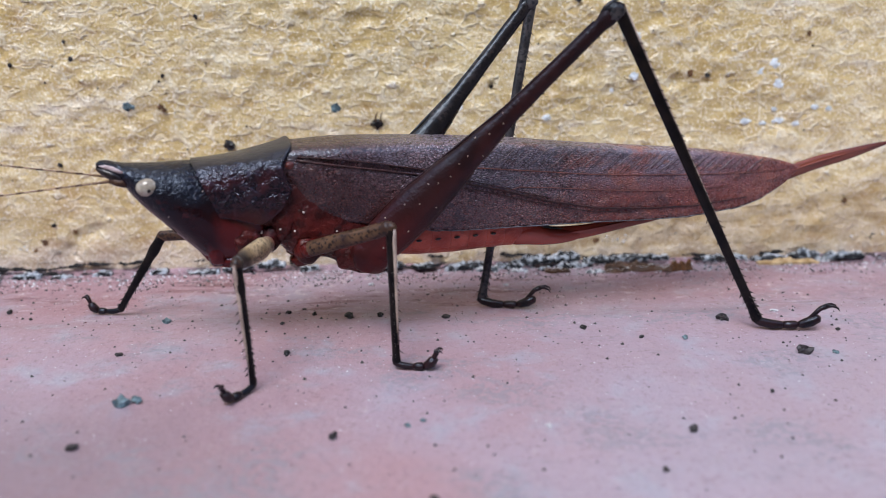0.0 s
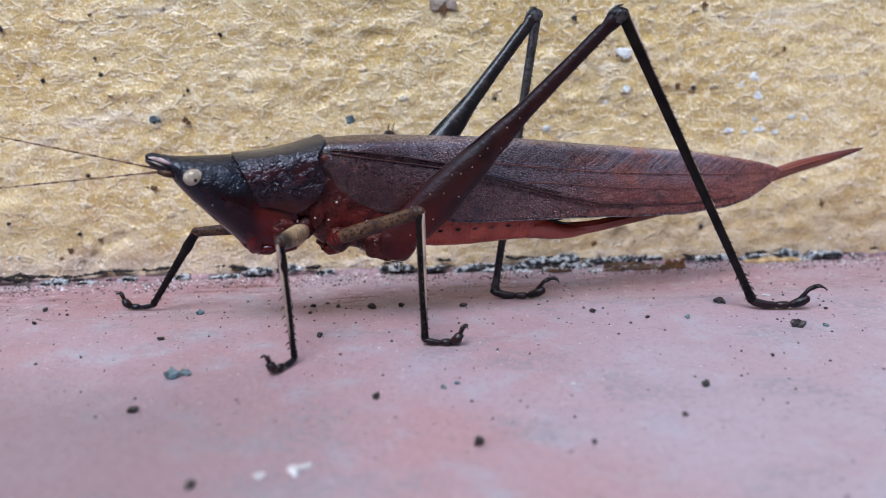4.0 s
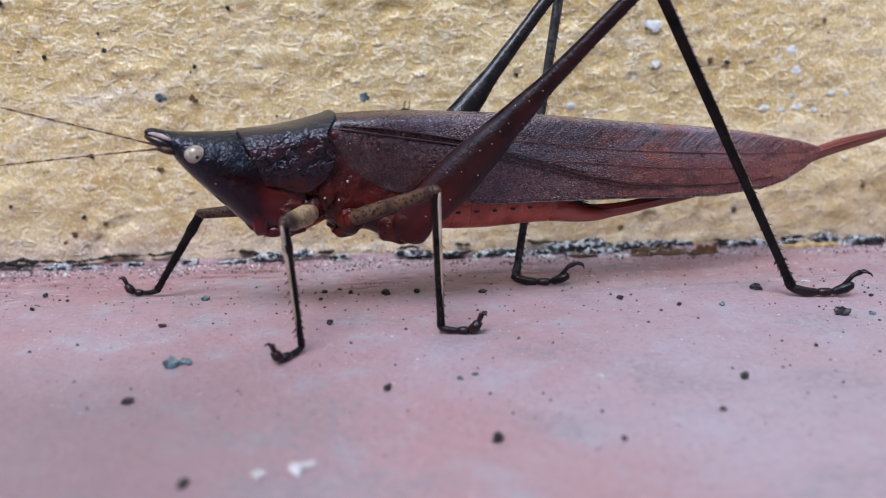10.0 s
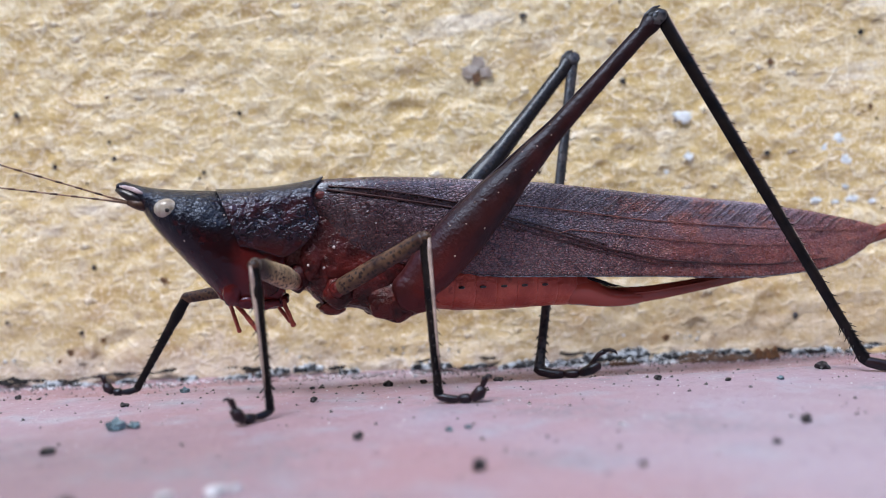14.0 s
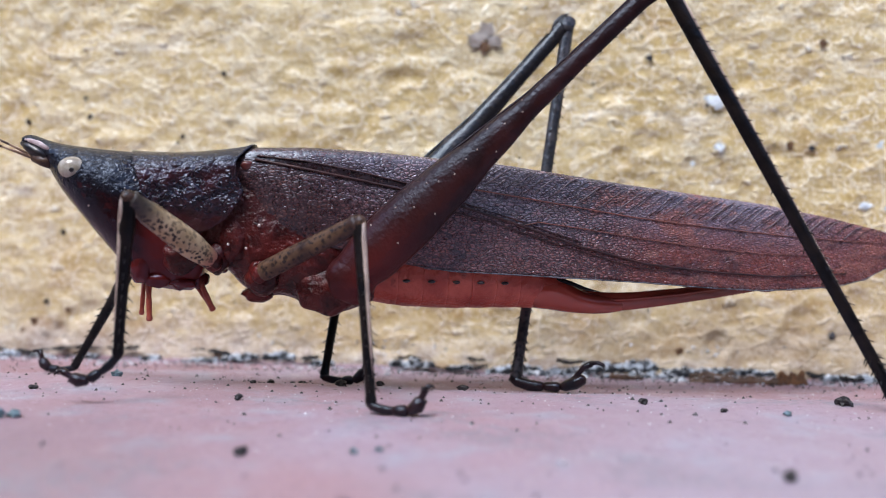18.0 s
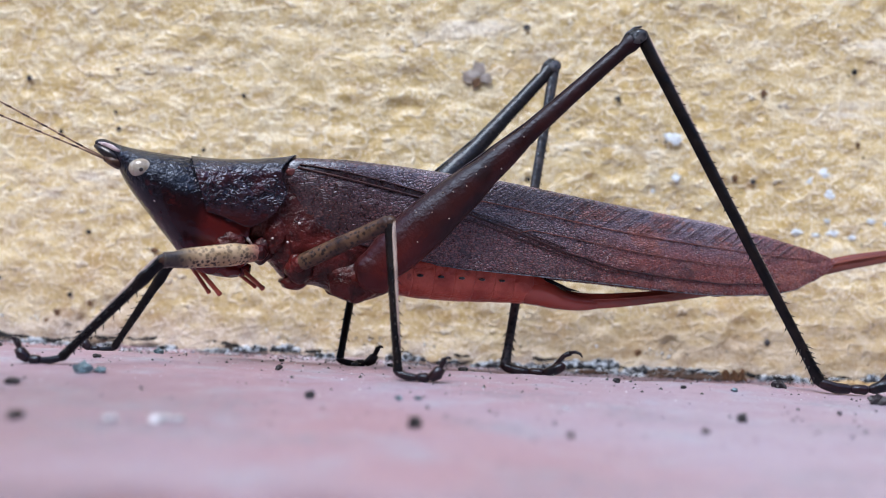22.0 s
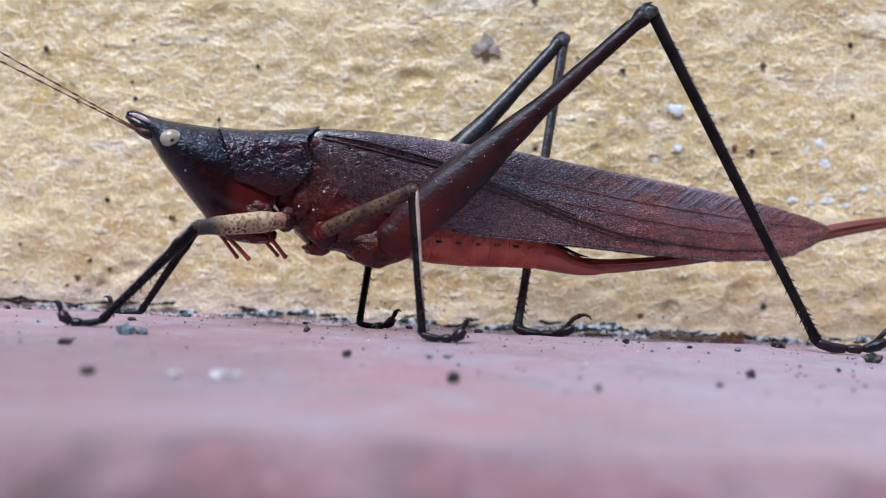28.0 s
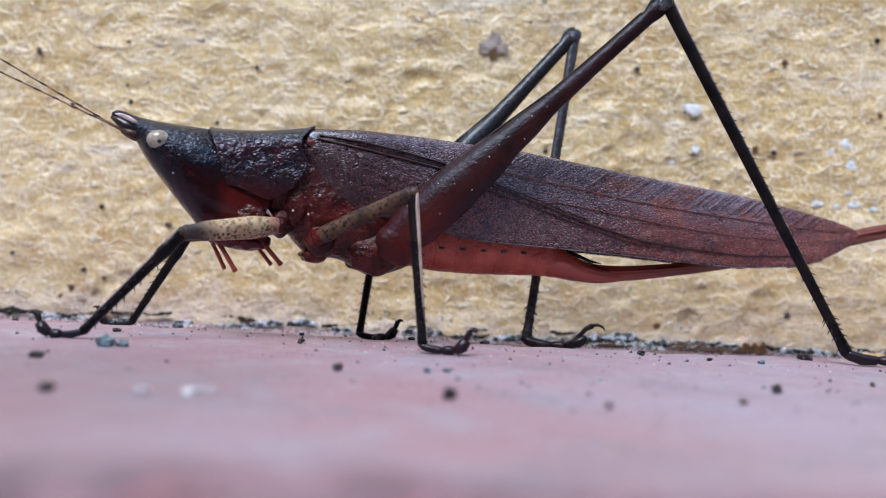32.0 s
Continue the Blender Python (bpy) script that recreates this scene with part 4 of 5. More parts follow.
cam.data.dof.focus_object = katydid

HEAD_STATIONS = ((-12.85, 14.42, 14.05, 0.22), (-12.6, 14.55, 13.85, 0.42), (-12.2, 14.55, 13.6, 0.58), (-11.6, 14.35, 13.25, 0.78), (-11.25, 14.25, 12.6, 1.0),
                 (-10.8, 14.15, 11.8, 1.35), (-10.2, 14.05, 10.95, 1.75), (-9.3, 13.95, 9.85, 2.15), (-8.4, 13.88, 8.75, 2.4), (-7.5, 13.82, 7.7, 2.55),
                 (-6.8, 13.78, 6.8, 2.55), (-6.1, 13.6, 6.2, 2.5), (-5.2, 13.2, 5.9, 2.47), (-4.2, 12.9, 5.75, 2.44), (-3.2, 12.8, 5.8, 2.38), (-2.5, 12.2, 6.6, 2.2))
head = part("head", loft(bmesh.new(), [body_ring(*st, 2.2) for st in dense(HEAD_STATIONS, 3)]), HEAD, katydid, "dark cone-shaped head with a red mouth region")


def head_half(s):
    return curve_at(s, [(st[0], st[3]) for st in HEAD_STATIONS])


for side in (-1, 1):
    part("pale_stripe", tube([(s, side * (head_half(s) * 0.92), z) for s, z in ((-12.62, 14.26), (-12.25, 14.17), (-11.75, 14.0), (-11.15, 13.7))], (0.08, 0.15, 0.18, 0.09), 10, 0.45), STRIPE, head, "pinkish white stripe on the cone's flank")
    part("dark_patch", tube([(s, side * (head_half(s) * 0.9), z) for s, z in ((-12.85, 14.08), (-12.4, 13.82), (-11.9, 13.52), (-11.35, 13.2))], (0.12, 0.27, 0.33, 0.2), 10, 0.75), BLACK, head, "black patch under the cone")
    eye = part("eye", blob((-9.68, side * 1.62, 12.62), (0.80, 0.56, 0.65), 0.0, 1, 14, 20), EYE, head, "cream rounded eye with a dark dot")
    part("pupil", blob((-9.62, side * 2.14, 12.5), (0.14, 0.06, 0.15), 0, 1, 8, 10), BLACK, eye)
    part("eye_socket", blob((-9.6, side * 1.5, 12.58), (0.86, 0.5, 0.74), 0.0, 1, 12, 18), BLACK, head, "dark ring round the eye")
    part("antenna_base", tube([(-11.0, side * 0.75, 12.9), (-11.6, side * 0.72, 13.05), (-12.1, side * 0.6, 13.2)], (0.34, 0.3, 0.2)), FEMUR_BROWN, head)
for i in range(7):
    a = random.Random(i)
    s = a.uniform(-9.5, -6)
    z = a.uniform(8.5, 12.2)
    if z > curve_at(s, [(st[0], st[2]) for st in HEAD_STATIONS]) + 1.0:
        part("pale_dot", blob((s, -head_half(s) * 0.93, z), (0.05, 0.04, 0.05), 0, 1, 5, 6), CREAM, head)

for s, y, z, r in ((-6.2, -0.6, 7.1, (0.7, 0.9, 0.6)), (-5.0, -1.0, 6.5, (0.95, 0.8, 0.55)), (-3.7, -0.9, 6.3, (0.9, 0.8, 0.5)), (-5.4, 0.8, 6.4, (0.9, 0.8, 0.5)), (-2.9, -0.3, 6.4, (0.6, 0.8, 0.5))):
    part("mouthpart", blob((s, y, z), r, 0.35, s, 12, 18), HEAD, head)

for side in (-1, 1):
    part("cheek", blob((-3.7, side * 1.95, 8.0), (1.15, 0.62, 1.2), 0.25, 2, 16, 22), THORAX, head)
    part("jaw", blob((-5.9, side * 1.35, 7.3), (0.75, 0.75, 1.1), 0.2, 6, 14, 18), HEAD, head)
    part("pale_membrane", tube([(-2.75, side * 2.05, 8.75), (-2.6, side * 2.15, 8.35), (-2.3, side * 2.2, 8.05)], (0.05, 0.12, 0.05), 8, 0.6), CREAM, head, "pale membrane behind the jaw")

# the saddle-shaped shield behind the head
FRONT_EDGE = dense(((8.8, -5.0), (10.4, -5.45), (11.7, -5.9), (12.9, -6.3), (13.8, -6.65), (14.3, -6.8)))
HIND_EDGE = dense(((9.2, -1.7), (9.6, -1.3), (10.4, -0.75), (11.1, -0.3), (11.6, -0.2), (12.3, -0.5), (13.1, -0.62), (13.6, -0.3), (14.0, 0.1), (14.3, 0.35)))
LOWER_RIM = dense(((0, 9.95), (0.2, 9.75), (0.45, 9.4), (0.7, 9.1), (0.86, 9.25), (1, 10.0)))
# half width at depths below the crest, at the front and at the hind edge
SECTION_FRONT = ((0.0, 0.0), (0.02, 0.42), (0.12, 0.92), (0.30, 1.35), (0.55, 1.66), (0.9, 1.95), (1.35, 2.20), (2.0, 2.40), (2.8, 2.51), (3.8, 2.54), (5.2, 2.48))
SECTION_HIND = ((0.0, 0.0), (0.02, 0.80), (0.07, 1.55), (0.16, 2.05), (0.32, 2.34), (0.6, 2.56), (1.05, 2.75), (2.0, 2.92), (2.8, 2.96), (3.8, 2.93), (5.2, 2.75))


def build_pronotum():
    bm = bmesh.new()
    across, along = 96, 54
    front, hind = dense(SECTION_FRONT, 6), dense(SECTION_HIND, 6)
    grid = []
    for i in range(across + 1):
        q = 2 * i / across - 1
        r = abs(q)
        row = []
        for j in range(along + 1):
            u = j / along
            top = 13.84 - 0.10 * math.sin(math.pi * u) + 0.46 * u ** 2.2
            deep = top - curve_at(u, LOWER_RIM)
            # rows lie close together round the shoulder, wider apart down the flank
            k = r * (len(front) - 1) * 0.985
            lo = min(int(k), len(front) - 2)
            f = k - lo
            sec = [[row_[lo][n] * (1 - f) + row_[lo + 1][n] * f for n in (0, 1)] for row_ in (front, hind)]
            drop = sec[0][0] * (1 - u) + sec[1][0] * u
            w = sec[0][1] * (1 - u) + sec[1][1] * u
            drop = min(drop * deep / 4.9 if drop > 1.3 else drop * (1 - drop / 1.3 * (1 - deep / 4.9)), deep)
            z = top - drop
            s = curve_at(z, FRONT_EDGE) * (1 - u) + curve_at(z, HIND_EDGE) * u
            flank = min(1.0, max(0.0, (drop - 0.5) / 0.8))
            rim = 0.07 * math.exp(-(((u - 0.985) / 0.03) ** 2)) + 0.01 * math.exp(-((u / 0.03) ** 2)) + 0.04 * flank * math.exp(-(((deep - drop) / 0.14) ** 2))
            # two cross furrows that bend forward as they run down
            f1, f2 = u - 0.30 - 0.10 * math.sin(1.3 * drop), u - 0.56 + 0.07 * math.sin(1.6 * drop)
            furrow = -0.11 * math.exp(-((f1 / 0.035) ** 2)) - 0.09 * math.exp(-((f2 / 0.045) ** 2)) * (1 if drop < 3.2 else 0.3)
            p = Vector((s * 1.3, q * 3, z * 1.5))
            rough = 0.10 * noise.noise(p) + 0.07 * noise.noise(p * 2.3 + Vector((7, 0, 0)))
            calm = min(1.0, u / 0.12, (deep - drop) / 0.35 + 0.1)
            out = 0.04 + rim + (furrow + rough) * flank * calm
            row.append(bm.verts.new((s, math.copysign(w + out * flank, q) if r > 1e-6 else 0.0, z + 0.03 + rim * (1 - flank))))
        grid.append(row)
    for a, b in zip(grid, grid[1:]):
        for j in range(along):
            bm.faces.new((a[j], a[j + 1], b[j + 1], b[j]))
    bmesh.ops.recalc_face_normals(bm, faces=bm.faces)
    bmesh.ops.solidify(bm, geom=bm.faces[:], thickness=0.07)
    return bm


pronotum = part("pronotum", build_pronotum(), PRONOTUM, katydid, "wrinkled glossy dark saddle-shaped shield")
part("wing_base", blob((0.7, 0, 13.45), (1.1, 2.35, 0.62), 0.1, 3, 12, 20), PRONOTUM, katydid)

# thorax below the wings
THORAX_ROWS = ((-2.6, 13.2, 7.6, 2.0), (-1.8, 13.5, 7.3, 2.35), (-1.1, 13.65, 6.9, 2.5), (-0.3, 13.75, 6.05, 2.55), (0.8, 13.7, 5.45, 2.6), (1.8, 13.5, 5.5, 2.65), (2.7, 13.0, 5.3, 2.7),
               (4.0, 12.2, 4.6, 2.7), (5.4, 12.0, 4.5, 2.6), (6.8, 11.8, 4.95, 2.5), (7.8, 11.5, 5.5, 2.3), (9.0, 11, 6.5, 1.8))
thorax = part("thorax", loft(bmesh.new(), [body_ring(*st, 2.6) for st in dense(THORAX_ROWS, 3)]), THORAX, katydid, "dark red knobbly underside of the thorax")
for side in (-1, 1):
    for s, z, w, r in ((-1.7, 7.7, 2.2, (0.75, 0.7, 0.95)), (0.9, 6.6, 2.5, (0.95, 0.8, 1.05)), (4.7, 6.0, 2.2, (1.9, 0.95, 1.5))):
        part("coxa", blob((s, side * (w - 0.25), z), r, 0.15, s, 20, 28), THORAX, thorax)
    part("side_plate", blob((1.2, side * 2.4, 9.2), (1.4, 0.30, 1.8), 0.3, 5, 12, 18), THORAX, thorax)
    part("side_plate", blob((-0.7, side * 2.3, 8.9), (0.8, 0.32, 1.3), 0.3, 7, 12, 18), THORAX, thorax)
    part("sternal_lobe", blob((0.6, side * 1.1, 5.6), (0.9, 0.8, 0.45), 0.3, 9, 8, 10), THORAX, thorax)
for s, w, z, r in ((0.7, 2.75, 9.6, 0.10), (0.0, 2.85, 8.3, 0.08), (3.0, 2.75, 8.0, 0.07), (-1.0, 2.75, 8.5, 0.08), (1.9, 2.8, 7.4, 0.06)):
    part("pale_dot", blob((s, -w, z), (r, 0.08, r), 0, 1, 6, 8), CREAM, thorax)

# abdomen in rings, egg-laying blade and the short feelers at its root
for i in range(8):
    s0 = 7.2 + i * 1.5
    bm = bmesh.new()
    rows = []
    for k, (d, swell) in enumerate(((0.0, -0.015), (0.12, 0.0), (0.8, 0.02), (1.42, 0.005), (1.56, -0.015))):
        s = s0 + d
        bottom = curve_at(s, ((7, 5.25), (9, 4.92), (12, 4.8), (16, 4.88), (18, 4.86), (19.3, 4.9)))
        rows.append(body_ring(s, curve_at(s, ((15, 9.6), (17.2, 8.3), (19.3, 6.75))) + swell, bottom - swell, curve_at(s, ((7, 2.3), (12, 2.15), (16.5, 1.75), (19.3, 1.2))) + 1.6 * swell, 2.2, 24))
    segment = part("abdomen_segment", loft(bm, rows), ABDOMEN, katydid, "brick red abdomen ring" if i == 0 else "")
    if 1 <= i <= 5:
        for side in (-1, 1):
            part("spiracle", blob((s0 + 0.5, side * (curve_at(s0, ((7, 2.3), (12, 2.15), (20, 1.5))) - 0.0), 6.55 - 0.02 * i), (0.24, 0.12, 0.1), 0, 1, 6, 8), BLACK, segment)
plate = part("subgenital_plate", loft(bmesh.new(), [body_ring(*st, 2.2, 28) for st in dense(((16.4, 6.8, 5.1, 1.2), (17.5, 7.1, 4.84, 1.5), (18.4, 7.2, 4.75, 1.45), (19.3, 6.8, 4.62, 1.25), (20.1, 6.2, 4.55, 1.0), (21.2, 5.8, 4.5, 0.78), (22.3, 5.6, 4.55, 0.5), (23.2, 5.4, 4.7, 0.3)))]), OVIPOSITOR, katydid)
for side in (-1, 1):
    part("cercus", tube([(18.6, side * 1.1, 6.75), (19.6, side * 1.0, 6.45), (20.6, side * 0.9, 6.1), (21.5, side * 0.8, 5.95)], (0.15, 0.13, 0.10, 0.02)), LEG_DARK, plate)
BLADE = ((19.5, 5.5, 0.75), (21.3, 5.25, 0.68), (23.5, 5.32, 0.58), (25.6, 5.52, 0.54), (28, 5.82, 0.48), (30.5, 6.2, 0.46), (34, 6.85, 0.5), (38, 7.7, 0.56), (42, 8.7, 0.6), (45, 9.42, 0.6), (48, 10.0, 0.52), (50.5, 10.45, 0.36), (52.2, 10.75, 0.18), (52.9, 10.9, 0.04))
BLADE = dense(BLADE, 4)
ovipositor = part("ovipositor", tube([(s, 0.06 * math.sin(s), z) for s, z, r in BLADE], [r for s, z, r in BLADE], 14, 0.42), OVIPOSITOR, katydid, "long glossy reddish egg-laying blade")
for side in (-1, 1):
    part("blade_ridge", tube([(s, side * 0.40 * r, z + 0.25 * r) for s, z, r in BLADE[1:-2]], [0.16 * r + 0.01 for s, z, r in BLADE[1:-2]], 10), OVIPOSITOR, ovipositor)

# forewings
WING_TOP = ((-0.9, 13.8), (0.3, 14.2), (3.6, 14.28), (6.0, 14.2), (8.4, 14.08), (10.9, 13.9), (15.1, 13.65), (18.5, 13.25), (22.9, 12.72), (27.5, 12.25), (32.2, 11.75), (37.0, 11.0), (41.0, 10.2), (42.6, 9.75), (43.3, 9.45), (43.6, 9.3))
WING_LOW = ((-0.9, 11.9), (0.3, 11.4), (1.0, 10.1), (1.9, 9.4), (3.9, 8.6), (6.3, 8.0), (10.0, 7.35), (11.6, 7.12), (14.6, 7.0), (18.9, 6.8), (23.3, 6.6), (27.8, 6.3), (32.5, 6.1), (37.3, 6.4), (39.7, 6.95), (42.1, 8.1), (43.3, 9.05), (43.6, 9.25))
WING_WIDE = ((-0.9, 2.35), (0, 2.6), (3, 3.0), (8, 3.0), (14, 2.7), (22, 2.15), (30, 1.6), (38, 1.0), (43.6, 0.25))


def wing_point(s, v, side):
    """Point on a forewing: v from 0 at the back to 1 at the lower edge."""
    top, low, wide = curve_at(s, WING_TOP), curve_at(s, WING_LOW), curve_at(s, WING_WIDE)
    high = top - low
    shoulder = min(1.0, 0.30 * high)
    if v < 0.22:
        u = v / 0.22
        w, z = wide * (1 - (1 - u) ** 1.7), top - shoulder * (0.14 * u + 0.86 * u ** 5)
    else:
        u = (v - 0.22) / 0.78
        w, z = wide * (1 + 0.05 * math.sin(u * math.pi) - 0.10 * u * u), top - shoulder - (high - shoulder) * u
    return Vector((s, side * w, z))


def vein_v(s, z):
    """The v at which a height lies on the side of the wing."""
    top, low = curve_at(s, WING_TOP), curve_at(s, WING_LOW)
    shoulder = min(1.0, 0.30 * (top - low))
    if z > top - shoulder:
        return 0.22 * max(0.0, (top - z) / shoulder) ** (1 / 4)
    return 0.22 + 0.78 * min(1.0, (top - shoulder - z) / max(0.05, top - low - shoulder))


def build_tegmen(side):
    bm = bmesh.new()
    along, down = 130, 36
    grid = []
    for i in range(along + 1):
        s = -0.9 + 44.5 * (i / along)
        row = []
        for j in range(down + 1):
            p = wing_point(s, j / down, side)
            ripple = 0.05 * noise.noise(Vector((p.x * 0.9, side * 4, p.z * 1.3))) + 0.03 * noise.noise(Vector((p.x * 2.3, side * 9, p.z * 2.3)))
            edge = 0.10 * noise.noise(Vector((s * 1.1, 3, side))) * (1 if j == down else 0)
            p.y += side * ripple
            p.z += edge - (0.12 if side > 0 else 0) * (1 - j / down)
            row.append(bm.verts.new(p))
        grid.append(row)
    for a, b in zip(grid, grid[1:]):
        for j in range(down):
            bm.faces.new((a[j], a[j + 1], b[j + 1], b[j]))
    bmesh.ops.recalc_face_normals(bm, faces=bm.faces)
    bmesh.ops.solidify(bm, geom=bm.faces[:], thickness=0.10)
    return bm


MAIN_VEIN = ((0.4, 13.35), (3.3, 12.85), (6.4, 12.3), (8.7, 11.85), (12.1, 11.0), (15.5, 10.05), (19.7, 8.75), (24.0, 7.75), (28.4, 7.3), (33, 7.05), (38.0, 7.3))
FOLD_VEIN = ((0.5, 13.55), (3.3, 13.30), (6.4, 12.78), (9.5, 12.10), (12.0, 11.45))
UPPER_VEIN = ((10.5, 12.25), (14, 11.85), (18, 11.3), (23, 10.6), (28, 10.1), (33, 9.7), (38, 9.4), (42, 9.3))
BRANCH_VEIN = ((16.0, 9.9), (17.0, 10.15), (20, 9.8), (24, 9.25), (28, 8.8), (32, 8.5), (36, 8.4))
LOWER_VEIN = ((9.5, 11.2), (14.0, 10.1), (18.6, 8.75), (23.0, 7.6), (27, 7.1))


def vein(points, side, r, parent, material=None):
    fine = []
    for (s0, z0), (s1, z1) in zip(points, points[1:]):
        n = max(2, int(abs(s1 - s0) / 0.7))
        fine += [(s0 + (s1 - s0) * k / n, z0 + (z1 - z0) * k / n) for k in range(n)]
    fine.append(points[-1])
    pts = []
    for s, z in fine:
        p = wing_point(s, vein_v(s, z), side)
        pts.append((p.x, p.y + side * 0.04, p.z))
    return part("vein", tube(pts, [r * (0.5 + 0.5 * min(1, 3 * (1 - k / len(pts)))) for k in range(len(pts))], 6), material or VEIN, parent)


for side in (-1, 1):
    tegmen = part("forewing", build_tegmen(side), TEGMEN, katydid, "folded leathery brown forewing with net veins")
    vein(MAIN_VEIN, side, 0.085, tegmen), vein([(s, z + 0.24) for s, z in MAIN_VEIN[4:7]], side, 0.035, tegmen), vein(FOLD_VEIN, side, 0.05, tegmen), vein(UPPER_VEIN, side, 0.045, tegmen, RIDGE), vein(BRANCH_VEIN, side, 0.04, tegmen, RIDGE), vein(LOWER_VEIN, side, 0.05, tegmen)
    if side < 0:
        for k in range(60):
            s0 = 11.0 + 0.47 * k
            a = random.Random(k)
            high, low = curve_at(s0, WING_TOP), curve_at(s0, UPPER_VEIN)
            z0 = low + (high - low) * a.uniform(0.08, 0.3)
            s1 = s0 + (high - z0) * a.uniform(1.2, 1.4)
            vein([(s0, z0), ((s0 + s1) / 2 + 0.06, (z0 + high) / 2), (s1, curve_at(s1, WING_TOP) - 0.05)], side, 0.030 if k % 3 == 0 else 0.020, tegmen, VEINLET if k % 3 == 0 else VEIN)
    edge = [(s, curve_at(s, WING_LOW)) for s in (9.5, 12, 16, 20, 24, 28, 32, 35, 37.5, 39.5, 41.5)]
    part("wing_margin", tube([wing_point(s, 0.995, side) + Vector((0, side * 0.03, 0)) for s, z in edge], [0.025, 0.035] + [0.042] * 7 + [0.03, 0.02], 6), MARGIN, tegmen, "pale edge of the forewing")
    part("wing_hinge", blob((-0.05, side * 2.6, 13.0), (0.34, 0.20, 0.28), 0.3, 3, 12, 16), HINGE, thorax)

# ---- legs: each piece is drawn along x from its joint ----
LEGS = {
    "near_fore": ((-1.8, -2.6, 7.5), (-7.7, -5.0, 6.6), (-13.2, -5.5, 0.35)),
    "near_mid": ((0.8, -3.0, 6.9), (6.1, -7.0, 9.8), (6.8, -9.0, 0.4)),
    "near_hind": ((5.5, -3.0, 6.4), (22.9, -6.5, 23.8), (35.0, -10.5, 0.6)),
    "far_fore": ((-1.8, 2.6, 7.5), (-8.15, 6.6, 6.55), (-12.15, 8.9, -0.2)),
    "far_mid": ((-0.3, 3.0, 7.0), (6.2, 7.2, 9.3), (4.6, 4.0, -0.15)),
    "far_hind": ((5.5, 3.0, 6.4), (20.9, 5.2, 24.2), (16.8, 1.7, -0.1)),
}


def rod(profile, sides=14, squash=0.8, bow=0.0, long=1.0):
    """A limb along x: profile rows of (x as a share, half height)."""
    pts, radii = [], []
    for k in range(len(profile) - 1):
        (x0, r0), (x1, r1) = profile[k], profile[k + 1]
        for j in range(4):
            u = j / 4
            pts.append(((x0 + (x1 - x0) * u) * long, 0, bow * math.sin(math.pi * (x0 + (x1 - x0) * u))))
            radii.append(r0 + (r1 - r0) * (u * u * (3 - 2 * u)))
    pts.append((profile[-1][0] * long, 0, 0)), radii.append(profile[-1][1])
    return tube(pts, radii, sides, squash)


def spines(name, long, rows, r_at, start, end, count, size, parent, material):
    """Rows of short slanting bristles."""
    rng = random.Random(int(long * 10) + count)
    for angle in rows:
        for k in range(count):
            x = long * (start + (end - start) * (k + rng.uniform(-0.25, 0.25)) / count)
            d = Vector((0, math.cos(angle), math.sin(angle)))
            base = d * r_at(x / long) * 0.85
            h = size * rng.uniform(0.7, 1.2)
            p0 = Vector((x, 0, 0)) + base
            p1 = p0 + d * h * 0.75 + Vector((h * 0.75, 0, 0))
            part(name, tube([p0, (p0 + p1) / 2, p1], (0.052, 0.036, 0.006), 4), material, parent)


